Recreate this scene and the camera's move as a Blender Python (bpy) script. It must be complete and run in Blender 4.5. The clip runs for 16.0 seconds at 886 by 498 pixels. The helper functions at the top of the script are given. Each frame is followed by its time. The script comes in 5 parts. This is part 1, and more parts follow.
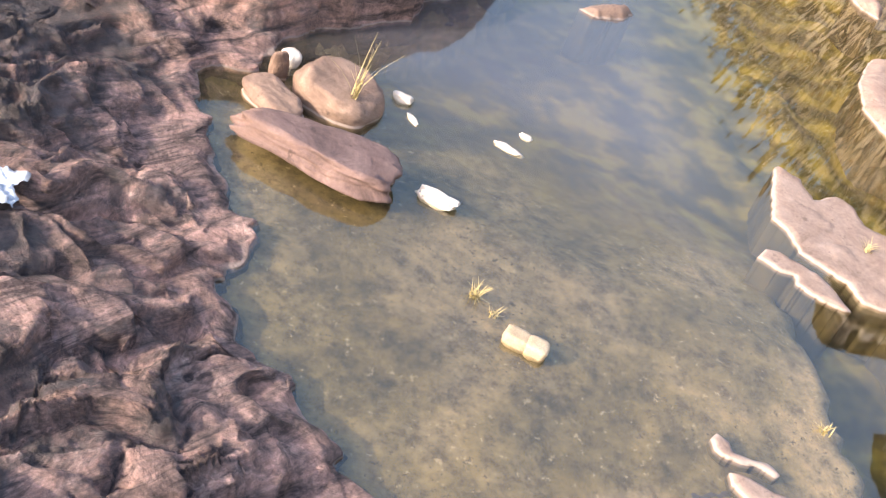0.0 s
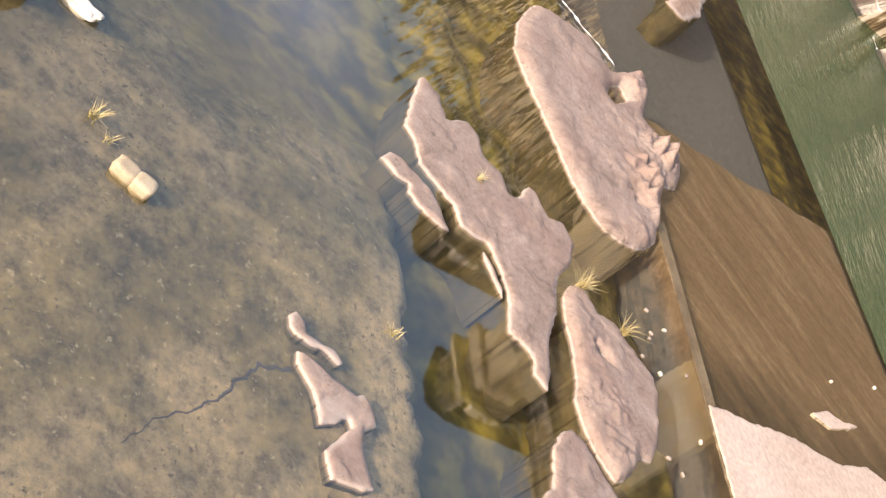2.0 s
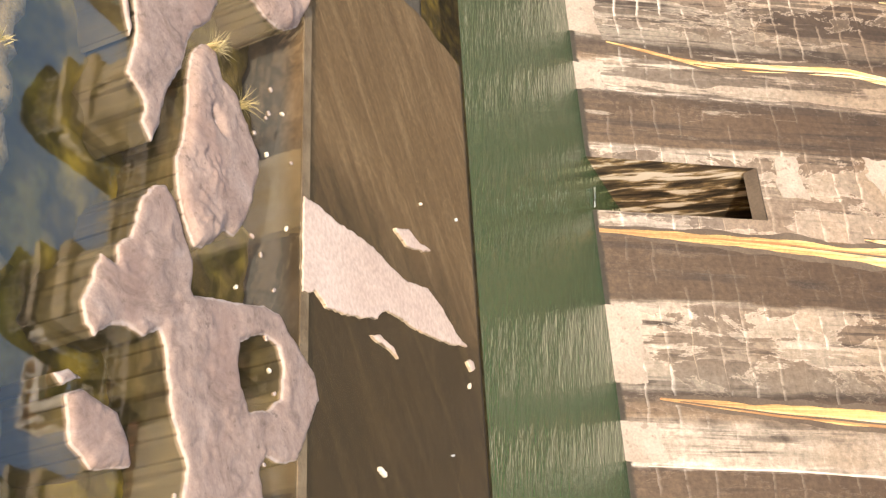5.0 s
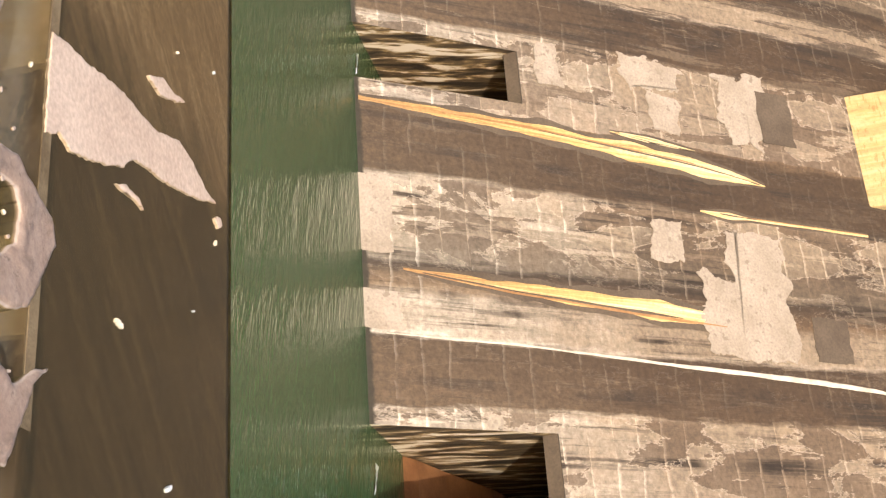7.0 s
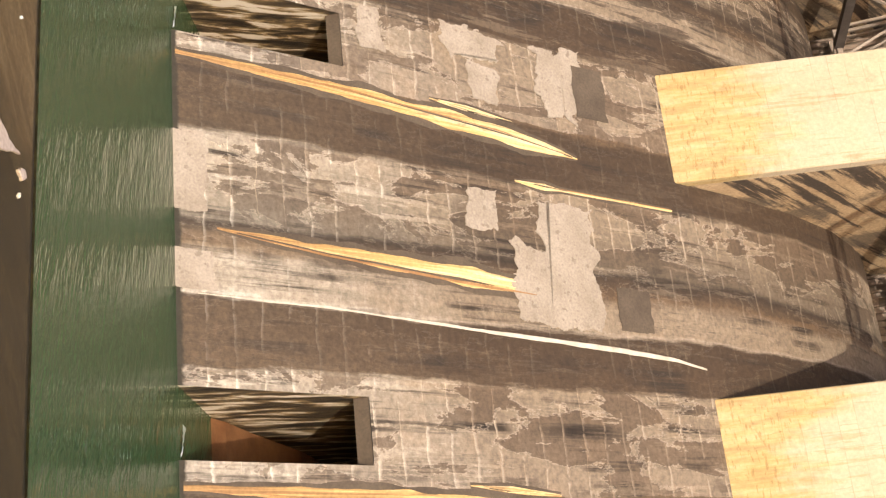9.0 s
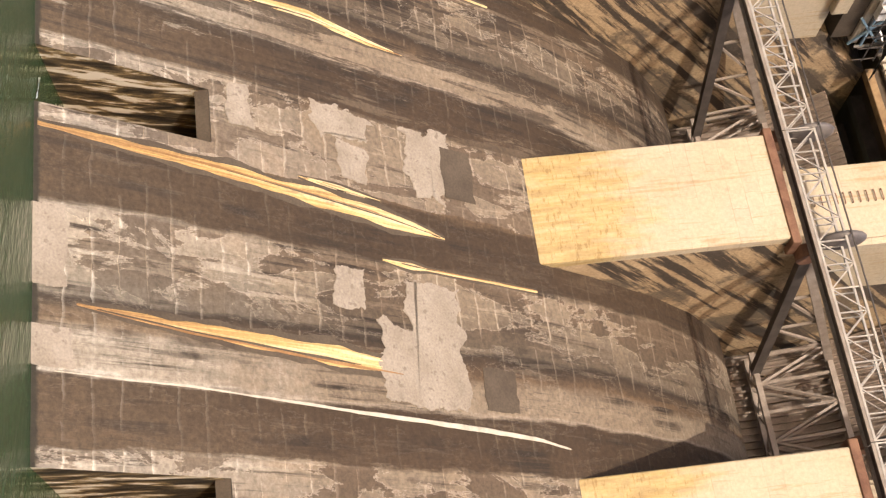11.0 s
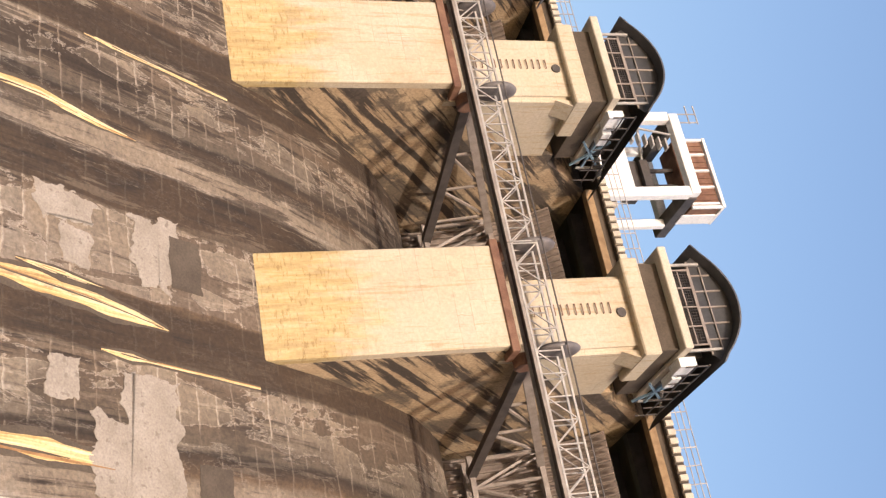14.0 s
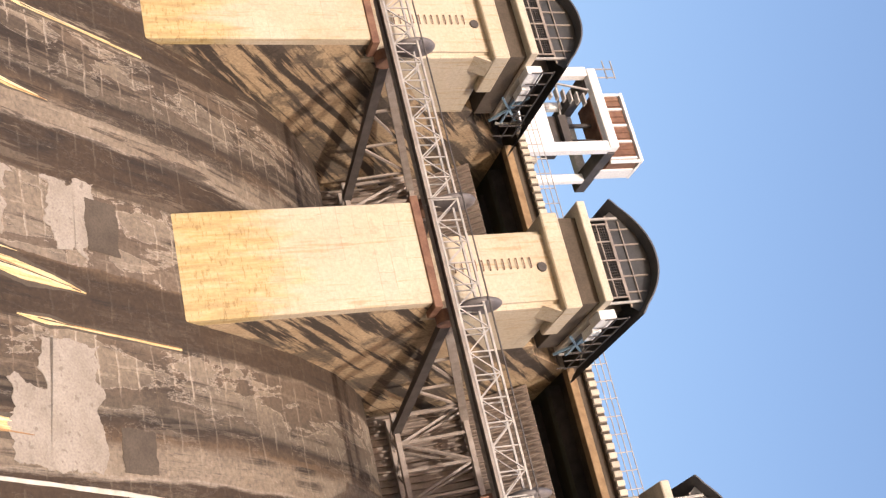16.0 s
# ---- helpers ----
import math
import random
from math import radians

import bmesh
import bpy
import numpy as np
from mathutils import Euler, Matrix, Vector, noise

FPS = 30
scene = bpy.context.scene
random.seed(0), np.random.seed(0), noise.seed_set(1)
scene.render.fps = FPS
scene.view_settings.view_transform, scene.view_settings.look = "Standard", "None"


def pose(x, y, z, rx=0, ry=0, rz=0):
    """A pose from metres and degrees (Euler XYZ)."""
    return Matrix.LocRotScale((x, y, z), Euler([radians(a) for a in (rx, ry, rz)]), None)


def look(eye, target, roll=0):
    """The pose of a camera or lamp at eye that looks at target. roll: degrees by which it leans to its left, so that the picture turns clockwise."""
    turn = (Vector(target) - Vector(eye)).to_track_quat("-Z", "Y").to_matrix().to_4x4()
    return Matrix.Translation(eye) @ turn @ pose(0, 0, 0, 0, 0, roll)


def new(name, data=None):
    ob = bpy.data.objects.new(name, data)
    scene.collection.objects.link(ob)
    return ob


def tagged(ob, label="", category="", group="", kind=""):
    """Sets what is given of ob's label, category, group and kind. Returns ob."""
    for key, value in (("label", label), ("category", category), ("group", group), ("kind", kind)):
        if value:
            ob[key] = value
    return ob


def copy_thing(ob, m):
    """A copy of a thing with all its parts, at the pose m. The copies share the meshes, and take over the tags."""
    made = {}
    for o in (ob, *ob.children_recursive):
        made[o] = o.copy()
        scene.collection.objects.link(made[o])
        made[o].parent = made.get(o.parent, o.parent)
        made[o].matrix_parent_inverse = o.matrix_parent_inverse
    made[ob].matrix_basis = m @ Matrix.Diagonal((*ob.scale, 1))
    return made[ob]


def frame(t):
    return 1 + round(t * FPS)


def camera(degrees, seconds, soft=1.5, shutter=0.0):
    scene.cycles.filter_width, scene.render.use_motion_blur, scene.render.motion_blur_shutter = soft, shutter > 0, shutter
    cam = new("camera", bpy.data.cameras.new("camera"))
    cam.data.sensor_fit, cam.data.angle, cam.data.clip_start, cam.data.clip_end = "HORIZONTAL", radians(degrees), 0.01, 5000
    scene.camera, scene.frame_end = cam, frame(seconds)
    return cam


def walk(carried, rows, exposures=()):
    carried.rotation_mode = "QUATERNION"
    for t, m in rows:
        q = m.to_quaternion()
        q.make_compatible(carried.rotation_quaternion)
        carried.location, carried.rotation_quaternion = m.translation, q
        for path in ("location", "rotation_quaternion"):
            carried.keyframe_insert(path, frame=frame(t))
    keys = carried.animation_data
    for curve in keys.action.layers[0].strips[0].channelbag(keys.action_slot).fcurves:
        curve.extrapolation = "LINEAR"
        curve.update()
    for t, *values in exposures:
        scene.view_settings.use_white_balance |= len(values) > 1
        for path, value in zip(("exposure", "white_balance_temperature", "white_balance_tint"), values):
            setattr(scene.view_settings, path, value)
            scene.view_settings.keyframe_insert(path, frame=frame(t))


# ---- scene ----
EYE = (0.0, -29.75, 7.94)
cam = camera(39.82, 16.0, 1.3)
PATH = [
    (0.0, pose(*EYE, 51.47, -17.73, 87.94)),
    (0.5, pose(*EYE, 50.28, -24.22, 86.26)),
    (1.0, pose(*EYE, 49.37, -30.31, 85.72)),
    (1.5, pose(*EYE, 47.47, -35.72, 85.41)),
    (2.0, pose(*EYE, 47.02, -41.12, 84.18)),
    (2.5, pose(*EYE, 46.65, -45.36, 83.78)),
    (3.0, pose(*EYE, 44.14, -49.32, 83.65)),
    (3.5, pose(*EYE, 42.30, -55.08, 82.85)),
    (4.0, pose(*EYE, 41.29, -59.43, 82.47)),
    (4.2, pose(*EYE, 40.12, -60.47, 83.16)),
    (6.3, pose(*EYE, 36.84, -72.95, 78.76)),
    (6.5, pose(*EYE, 37.60, -74.17, 77.39)),
    (7.0, pose(*EYE, 41.14, -76.90, 72.58)),
    (7.5, pose(*EYE, 44.52, -78.89, 68.35)),
    (8.0, pose(*EYE, 52.76, -80.98, 59.26)),
    (8.2, pose(*EYE, 58.18, -81.72, 53.58)),
    (10.5, pose(*EYE, 112.18, -83.47, 1.50)),
    (11.0, pose(*EYE, 130.64, -82.26, -15.76)),
    (11.5, pose(*EYE, 147.06, -80.49, -31.55)),
    (12.0, pose(*EYE, 156.71, -78.81, -40.19)),
    (12.5, pose(*EYE, 162.24, -77.09, -44.41)),
    (13.0, pose(*EYE, 167.55, -75.37, -48.56)),
    (13.5, pose(*EYE, 173.18, -73.52, -54.36)),
    (14.0, pose(*EYE, 174.09, -71.97, -55.40)),
    (14.5, pose(*EYE, 173.89, -69.58, -55.32)),
    (15.0, pose(*EYE, 173.58, -67.86, -54.33)),
    (15.5, pose(*EYE, 173.61, -67.63, -54.53)),
    (16.0, pose(*EYE, 171.05, -68.20, -54.31)),
]
walk(cam, PATH, [(0, 1.8, 6480, 13), (1, 1.58, 6500, 12), (2.5, 1.36, 6560, 10), (4.2, 1.36, 6560, 9), (6.3, 1.2, 6620, 8), (8, 1.03, 6660, 8), (11, 0.78, 6520, 10), (13, 0.73, 6420, 12), (16, 0.84, 6230, 14)])

# ---- light ----
SUN = Vector((0.38, -0.83, 0.41)).normalized()
world = bpy.data.worlds.new("sky")
scene.world = world
world.use_nodes = True
wn = world.node_tree.nodes
sky = wn.new("ShaderNodeTexSky")
sky.sky_type = "NISHITA"
sky.sun_disc = False
sky.sun_elevation = math.asin(SUN.z)
sky.sun_rotation = math.atan2(SUN.x, SUN.y)
sky.air_density, sky.dust_density, sky.ozone_density = 2.3, 6.5, 6.7
haze = wn.new("ShaderNodeMix")
haze.data_type, haze.blend_type = "RGBA", "MULTIPLY"
haze.inputs[0].default_value = 1.0
haze.inputs[7].default_value = (1.27, 1.09, 1.12, 1)
world.node_tree.links.new(sky.outputs[0], haze.inputs[6])
world.node_tree.links.new(haze.outputs[2], wn["Background"].inputs[0])
wn["Background"].inputs[1].default_value = 0.15
sun = new("sun", bpy.data.lights.new("sun", "SUN"))
sun.data.energy, sun.data.angle, sun.data.color = 2.25, radians(0.6), (1.0, 0.87, 0.72)
sun.matrix_world = look(SUN * 100, (0, 0, 0))


# ---- material helpers ----
class Mat:
    def __init__(self, name, rough=0.8, metal=0.0):
        self.m = bpy.data.materials.new(name)
        self.m.use_nodes = True
        self.t = self.m.node_tree
        self.b = self.t.nodes["Principled BSDF"]
        self.b.inputs["Roughness"].default_value = rough
        self.b.inputs["Metallic"].default_value = metal
        self.pos = self.t.nodes.new("ShaderNodeNewGeometry").outputs["Position"]

    def node(self, kind, **kw):
        n = self.t.nodes.new(kind)
        for k, v in kw.items():
            if k in n.inputs:
                self.put(n.inputs[k], v)
        return n

    def put(self, sock, v):
        if hasattr(v, "links"):
            self.t.links.new(v, sock)
        else:
            sock.default_value = v

    def scaled(self, sx, sy, sz):
        n = self.t.nodes.new("ShaderNodeVectorMath")
        n.operation = "MULTIPLY"
        self.put(n.inputs[0], self.pos)
        n.inputs[1].default_value = (sx, sy, sz)
        return n.outputs[0]

    def noise(self, scale, detail=5.0, vec=None, rough=0.55, dist=0.0):
        n = self.node("ShaderNodeTexNoise", Scale=scale, Detail=detail, Roughness=rough, Distortion=dist)
        self.put(n.inputs["Vector"], vec or self.pos)
        return n.outputs["Fac"]

    def ramp(self, fac, stops, interp="LINEAR"):
        n = self.t.nodes.new("ShaderNodeValToRGB")
        e = n.color_ramp.elements
        while len(e) < len(stops):
            e.new(0.5)
        for el, (p, c) in zip(e, stops):
            el.position = p
            el.color = (*c, 1) if len(c) == 3 else c
        n.color_ramp.interpolation = interp
        self.put(n.inputs[0], fac)
        return n.outputs[0]

    def mask(self, fac, lo, hi):
        n = self.node("ShaderNodeMapRange")
        self.put(n.inputs[0], fac)
        n.inputs[1].default_value, n.inputs[2].default_value = lo, hi
        return n.outputs[0]

    def math(self, op, a, b=0.0, c=0.0):
        n = self.t.nodes.new("ShaderNodeMath")
        n.operation = op
        for s, v in zip(n.inputs, (a, b, c)):
            self.put(s, v)
        return n.outputs[0]

    def mix(self, fac, a, b, mode="MIX"):
        n = self.t.nodes.new("ShaderNodeMix")
        n.data_type, n.blend_type = "RGBA", mode
        self.put(n.inputs[0], fac)
        for s, v in ((n.inputs[6], a), (n.inputs[7], b)):
            self.put(s, (*v, 1) if isinstance(v, tuple) and len(v) == 3 else v)
        return n.outputs[2]

    def axis(self, i):
        n = self.t.nodes.new("ShaderNodeSeparateXYZ")
        self.put(n.inputs[0], self.pos)
        return n.outputs[i]

    def color(self, c):
        self.put(self.b.inputs["Base Color"], c)
        return self

    def rough(self, r):
        self.put(self.b.inputs["Roughness"], r)
        return self

    def bump(self, h, strength=0.5, dist=0.05):
        n = self.node("ShaderNodeBump", Height=h, Strength=strength, Distance=dist)
        self.t.links.new(n.outputs[0], self.b.inputs["Normal"])
        return self


def mottled(name, a, b, scale=1.0, rough=0.85, bump=0.4, dist=0.03, metal=0.0, speck=None):
    m = Mat(name, rough, metal)
    big = m.ramp(m.noise(scale * 0.6, 6), [(0.33, a), (0.67, b)])
    fine = m.ramp(m.noise(scale * 9, 6), [(0.3, (0.80, 0.80, 0.80)), (0.7, (1.13, 1.13, 1.13))])
    c = m.mix(1.0, big, fine, "MULTIPLY")
    if speck:
        c = m.mix(m.mask(m.noise(scale * 3.1, 3), 0.6, 0.68), c, speck)
    m.color(c)
    m.bump(m.noise(scale * 7, 8), bump, dist)
    return m.m


# ---- materials ----
def spillway_material():
    m = Mat("stained_concrete", 0.85)
    warp = m.noise(1.0, 6, m.scaled(0.55, 0.10, 0.14), 0.65)
    fine = m.noise(1.0, 5, m.scaled(5.0, 0.5, 0.7), 0.7)
    x = m.math("ADD", m.axis(0), m.math("MULTIPLY", m.math("SUBTRACT", warp, 0.5), 0.9))
    x = m.math("ADD", x, m.math("MULTIPLY", m.math("SUBTRACT", fine, 0.5), 0.35))
    u = m.math("DIVIDE", m.math("WRAP", m.math("ADD", x, 18.8), 12.5, 0.0), 12.5)
    brown, pale, dark = (0.054, 0.035, 0.020), (0.25, 0.208, 0.16), (0.030, 0.021, 0.014)
    band = m.ramp(u, [(0.0, (0.13, 0.09, 0.055)), (0.018, brown), (0.185, brown), (0.20, pale), (0.405, (0.135, 0.112, 0.085)),
                      (0.42, dark), (0.47, (0.12, 0.082, 0.05)), (0.50, pale), (0.57, pale), (0.578, (0.33, 0.29, 0.24)), (0.590, brown),
                      (0.735, (0.07, 0.046, 0.027)), (0.748, pale), (0.80, (0.225, 0.187, 0.145)), (0.97, (0.24, 0.20, 0.158))])
    # formwork lifts, each with its own tone
    comb = m.t.nodes.new("ShaderNodeCombineXYZ")
    wob = m.math("SUBTRACT", m.noise(0.9, 5), 0.5)
    m.put(comb.inputs[0], m.math("MULTIPLY_ADD", wob, 2.5, m.axis(0)))
    m.put(comb.inputs[1], m.math("MULTIPLY_ADD", wob, 0.22, m.axis(2)))
    br = m.node("ShaderNodeTexBrick", Scale=1.0)
    m.put(br.inputs["Vector"], comb.outputs[0])
    br.offset, br.squash = 0.37, 1.0
    for k, v in (("Color1", (0.74, 0.74, 0.75, 1)), ("Color2", (1.2, 1.18, 1.15, 1)), ("Mortar", (1.7, 1.7, 1.66, 1)),
                 ("Mortar Size", 0.012), ("Brick Width", 5.3), ("Row Height", 0.66), ("Bias", 0.0)):
        br.inputs[k].default_value = v
    bare = m.ramp(u, [(0.0, (0.08, 0.08, 0.08)), (0.19, (0.08, 0.08, 0.08)), (0.205, (1, 1, 1)), (0.33, (0.9, 0.9, 0.9)), (0.42, (0.3, 0.3, 0.3)), (0.735, (0.05, 0.05, 0.05)), (0.75, (1, 1, 1)), (0.97, (0.8, 0.8, 0.8))])
    tone = m.mix(m.math("MULTIPLY", m.mask(m.noise(0.5, 5), 0.42, 0.56), bare), (1, 1, 1), br.outputs["Color"])
    c = m.mix(1.0, band, tone, "MULTIPLY")
    # washed-off and dark streaks running down
    st = m.noise(1.0, 7, m.scaled(2.2, 0.06, 0.085), 0.7)
    c = m.mix(m.math("MULTIPLY", m.mask(st, 0.50, 0.60), m.mask(m.noise(0.4, 3, dist=0.5), 0.40, 0.58)), c, (0.030, 0.021, 0.014))
    st2 = m.noise(1.0, 7, m.scaled(1.5, 0.13, 0.18), 0.72)
    # the bay beyond the sluice is scoured into long flakes
    rugged = m.mask(m.axis(0), -21.6, -24.0)
    c = m.mix(m.math("MULTIPLY", m.mask(st2, 0.57, 0.60), m.math("MAXIMUM", m.math("MULTIPLY", bare, 0.7), m.math("MULTIPLY", rugged, 0.6))), c, (0.34, 0.295, 0.235))
    st3 = m.noise(1.0, 8, m.scaled(1.1, 0.08, 0.11), 0.66, 0.3)
    c = m.mix(m.math("MULTIPLY", m.mask(st3, 0.52, 0.54), m.math("MULTIPLY", rugged, 0.75)), c, (0.045, 0.031, 0.020))
    # lime weeping out of the lift joints
    lift = m.math("FRACT", m.math("MULTIPLY_ADD", wob, 0.5, m.math("DIVIDE", m.axis(2), 0.66)))
    drip = m.math("MULTIPLY", m.mask(lift, 0.13, 0.03), m.mask(m.noise(1.0, 5, m.scaled(0.8, 0.6, 0.8), 0.7), 0.47, 0.53))
    c = m.mix(m.math("MULTIPLY", m.math("MULTIPLY", drip, bare), 0.85), c, (0.44, 0.395, 0.33))
    # paler and cooler towards the foot, darker and browner higher up, broken by noise
    height_tone = m.mask(m.math("MULTIPLY_ADD", m.math("SUBTRACT", m.noise(0.5, 6, rough=0.65), 0.5), 9.0, m.axis(2)), 0.5, 8.0)
    c = m.mix(1.0, c, m.ramp(height_tone, [(0.0, (1.26, 1.36, 1.46)), (1.0, (0.77, 0.735, 0.69))]), "MULTIPLY")
    # dark crust, flaking off with a pale broken edge; slightly more higher up
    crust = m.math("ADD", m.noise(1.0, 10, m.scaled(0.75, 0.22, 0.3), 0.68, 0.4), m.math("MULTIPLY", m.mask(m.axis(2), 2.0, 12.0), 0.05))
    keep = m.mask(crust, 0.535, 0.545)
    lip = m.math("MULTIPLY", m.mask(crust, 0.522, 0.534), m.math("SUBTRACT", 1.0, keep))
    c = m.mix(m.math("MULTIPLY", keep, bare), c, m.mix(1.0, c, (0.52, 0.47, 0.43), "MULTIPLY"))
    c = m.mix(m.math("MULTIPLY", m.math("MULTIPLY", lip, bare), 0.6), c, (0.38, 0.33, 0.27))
    # dark algae along the water line
    c = m.mix(m.mask(m.math("MULTIPLY_ADD", m.math("SUBTRACT", m.noise(3.0, 4), 0.5), 0.15, m.axis(2)), 0.17, 0.10), c, (0.028, 0.024, 0.016))
    gr = m.ramp(m.noise(6.0, 8, rough=0.7), [(0.3, (0.62, 0.61, 0.60)), (0.7, (1.34, 1.34, 1.34))])
    c = m.mix(1.0, c, gr, "MULTIPLY")
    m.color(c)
    m.bump(m.math("ADD", m.math("MULTIPLY", keep, 0.3), m.math("ADD", m.noise(5.0, 8), m.math("MULTIPLY", st2, 1.2))), 0.6, 0.05)
    return m.m


def pier_material():
    m = Mat("ochre_concrete", 0.85)
    big = m.noise(0.35, 5)
    c = m.ramp(big, [(0.3, (0.43, 0.355, 0.245)), (0.5, (0.47, 0.405, 0.30)), (0.7, (0.50, 0.44, 0.345))])
    lines = m.noise(1.0, 6, m.scaled(5.0, 5.0, 0.35), 0.7)
    c = m.mix(m.math("MULTIPLY", m.mask(lines, 0.55, 0.63), 0.5), c, (0.36, 0.25, 0.12))
    # ochre seepage, thickest in the lower lifts and ending on lift joints
    lift = m.math("MULTIPLY", m.math("FLOOR", m.math("DIVIDE", m.axis(2), 0.62)), 0.62)
    och = m.math("MULTIPLY_ADD", m.math("SUBTRACT", m.noise(1.0, 6, m.scaled(1.1, 0.5, 0.22), 0.65), 0.5), 9.0, m.math("MULTIPLY_ADD", lift, 0.5, m.math("MULTIPLY", m.axis(2), 0.5)))
    low = m.mask(och, 19.6, 17.6)
    c = m.mix(m.math("MULTIPLY", low, 0.7), c, m.ramp(m.noise(1.0, 6, m.scaled(4.0, 4.0, 0.5), 0.7), [(0.35, (0.30, 0.19, 0.05)), (0.5, (0.43, 0.31, 0.10)), (0.65, (0.47, 0.38, 0.2))]))
    c = m.mix(m.math("MULTIPLY", m.mask(m.noise(1.0, 5, m.scaled(2.5, 2.5, 9.0), 0.65), 0.56, 0.62), m.math("MULTIPLY", low, 0.55)), c, (0.24, 0.15, 0.05))
    # board marks and lift joints
    comb = m.t.nodes.new("ShaderNodeCombineXYZ")
    wob = m.math("SUBTRACT", m.noise(1.4, 4), 0.5)
    m.put(comb.inputs[0], m.math("ADD", m.math("MULTIPLY_ADD", wob, 0.3, m.axis(0)), m.axis(1)))
    m.put(comb.inputs[1], m.math("MULTIPLY_ADD", wob, 0.08, m.axis(2)))
    br = m.node("ShaderNodeTexBrick", Scale=1.0)
    m.put(br.inputs["Vector"], comb.outputs[0])
    br.offset, br.squash = 0.5, 1.0
    for k, v in (("Color1", (0.90, 0.90, 0.90, 1)), ("Color2", (1.06, 1.05, 1.03, 1)), ("Mortar", (0.72, 0.68, 0.62, 1)),
                 ("Mortar Size", 0.02), ("Brick Width", 1.35), ("Row Height", 0.62), ("Bias", 0.0), ("Mortar Smooth", 0.6)):
        br.inputs[k].default_value = v
    c = m.mix(m.mask(m.noise(0.7, 4), 0.46, 0.72), c, m.mix(1.0, c, br.outputs["Color"], "MULTIPLY"))
    grime = m.noise(0.8, 8, rough=0.7)
    c = m.mix(m.math("MULTIPLY", m.mask(grime, 0.60, 0.72), 0.35), c, (0.26, 0.195, 0.125))
    gr = m.ramp(m.noise(7.0, 8, rough=0.7), [(0.3, (0.85, 0.85, 0.85)), (0.7, (1.12, 1.12, 1.12))])
    c = m.mix(1.0, c, gr, "MULTIPLY")
    m.color(c)
    m.bump(m.noise(8.0, 6), 0.35, 0.02)
    return m.m


def pier_side_material():
    m = Mat("water_streaked_concrete", 0.85)
    c = m.ramp(m.noise(0.5, 5), [(0.3, (0.34, 0.24, 0.14)), (0.7, (0.50, 0.38, 0.24))])
    # streaks that slant down along the flow
    v = m.t.nodes.new("ShaderNodeVectorRotate")
    v.rotation_type = "X_AXIS"
    m.put(v.inputs["Vector"], m.pos)
    v.inputs["Angle"].default_value = radians(-38)
    sc = m.t.nodes.new("ShaderNodeVectorMath")
    sc.operation = "MULTIPLY"
    m.put(sc.inputs[0], v.outputs[0])
    sc.inputs[1].default_value = (0.3, 0.12, 1.5)
    s1 = m.noise(1.0, 7, sc.outputs[0], 0.68, 0.1)
    c = m.mix(m.mask(s1, 0.48, 0.54), c, (0.055, 0.042, 0.032))
    s2 = m.noise(0.33, 5, rough=0.65)
    c = m.mix(m.math("MULTIPLY", m.mask(s2, 0.50, 0.57), 0.8), c, (0.09, 0.072, 0.055))
    c = m.mix(1.0, c, m.ramp(m.noise(8, 8), [(0.3, (0.72, 0.72, 0.72)), (0.7, (1.2, 1.2, 1.2))]), "MULTIPLY")
    m.color(c)
    m.bump(m.noise(6.0, 7), 0.4, 0.03)
    return m.m


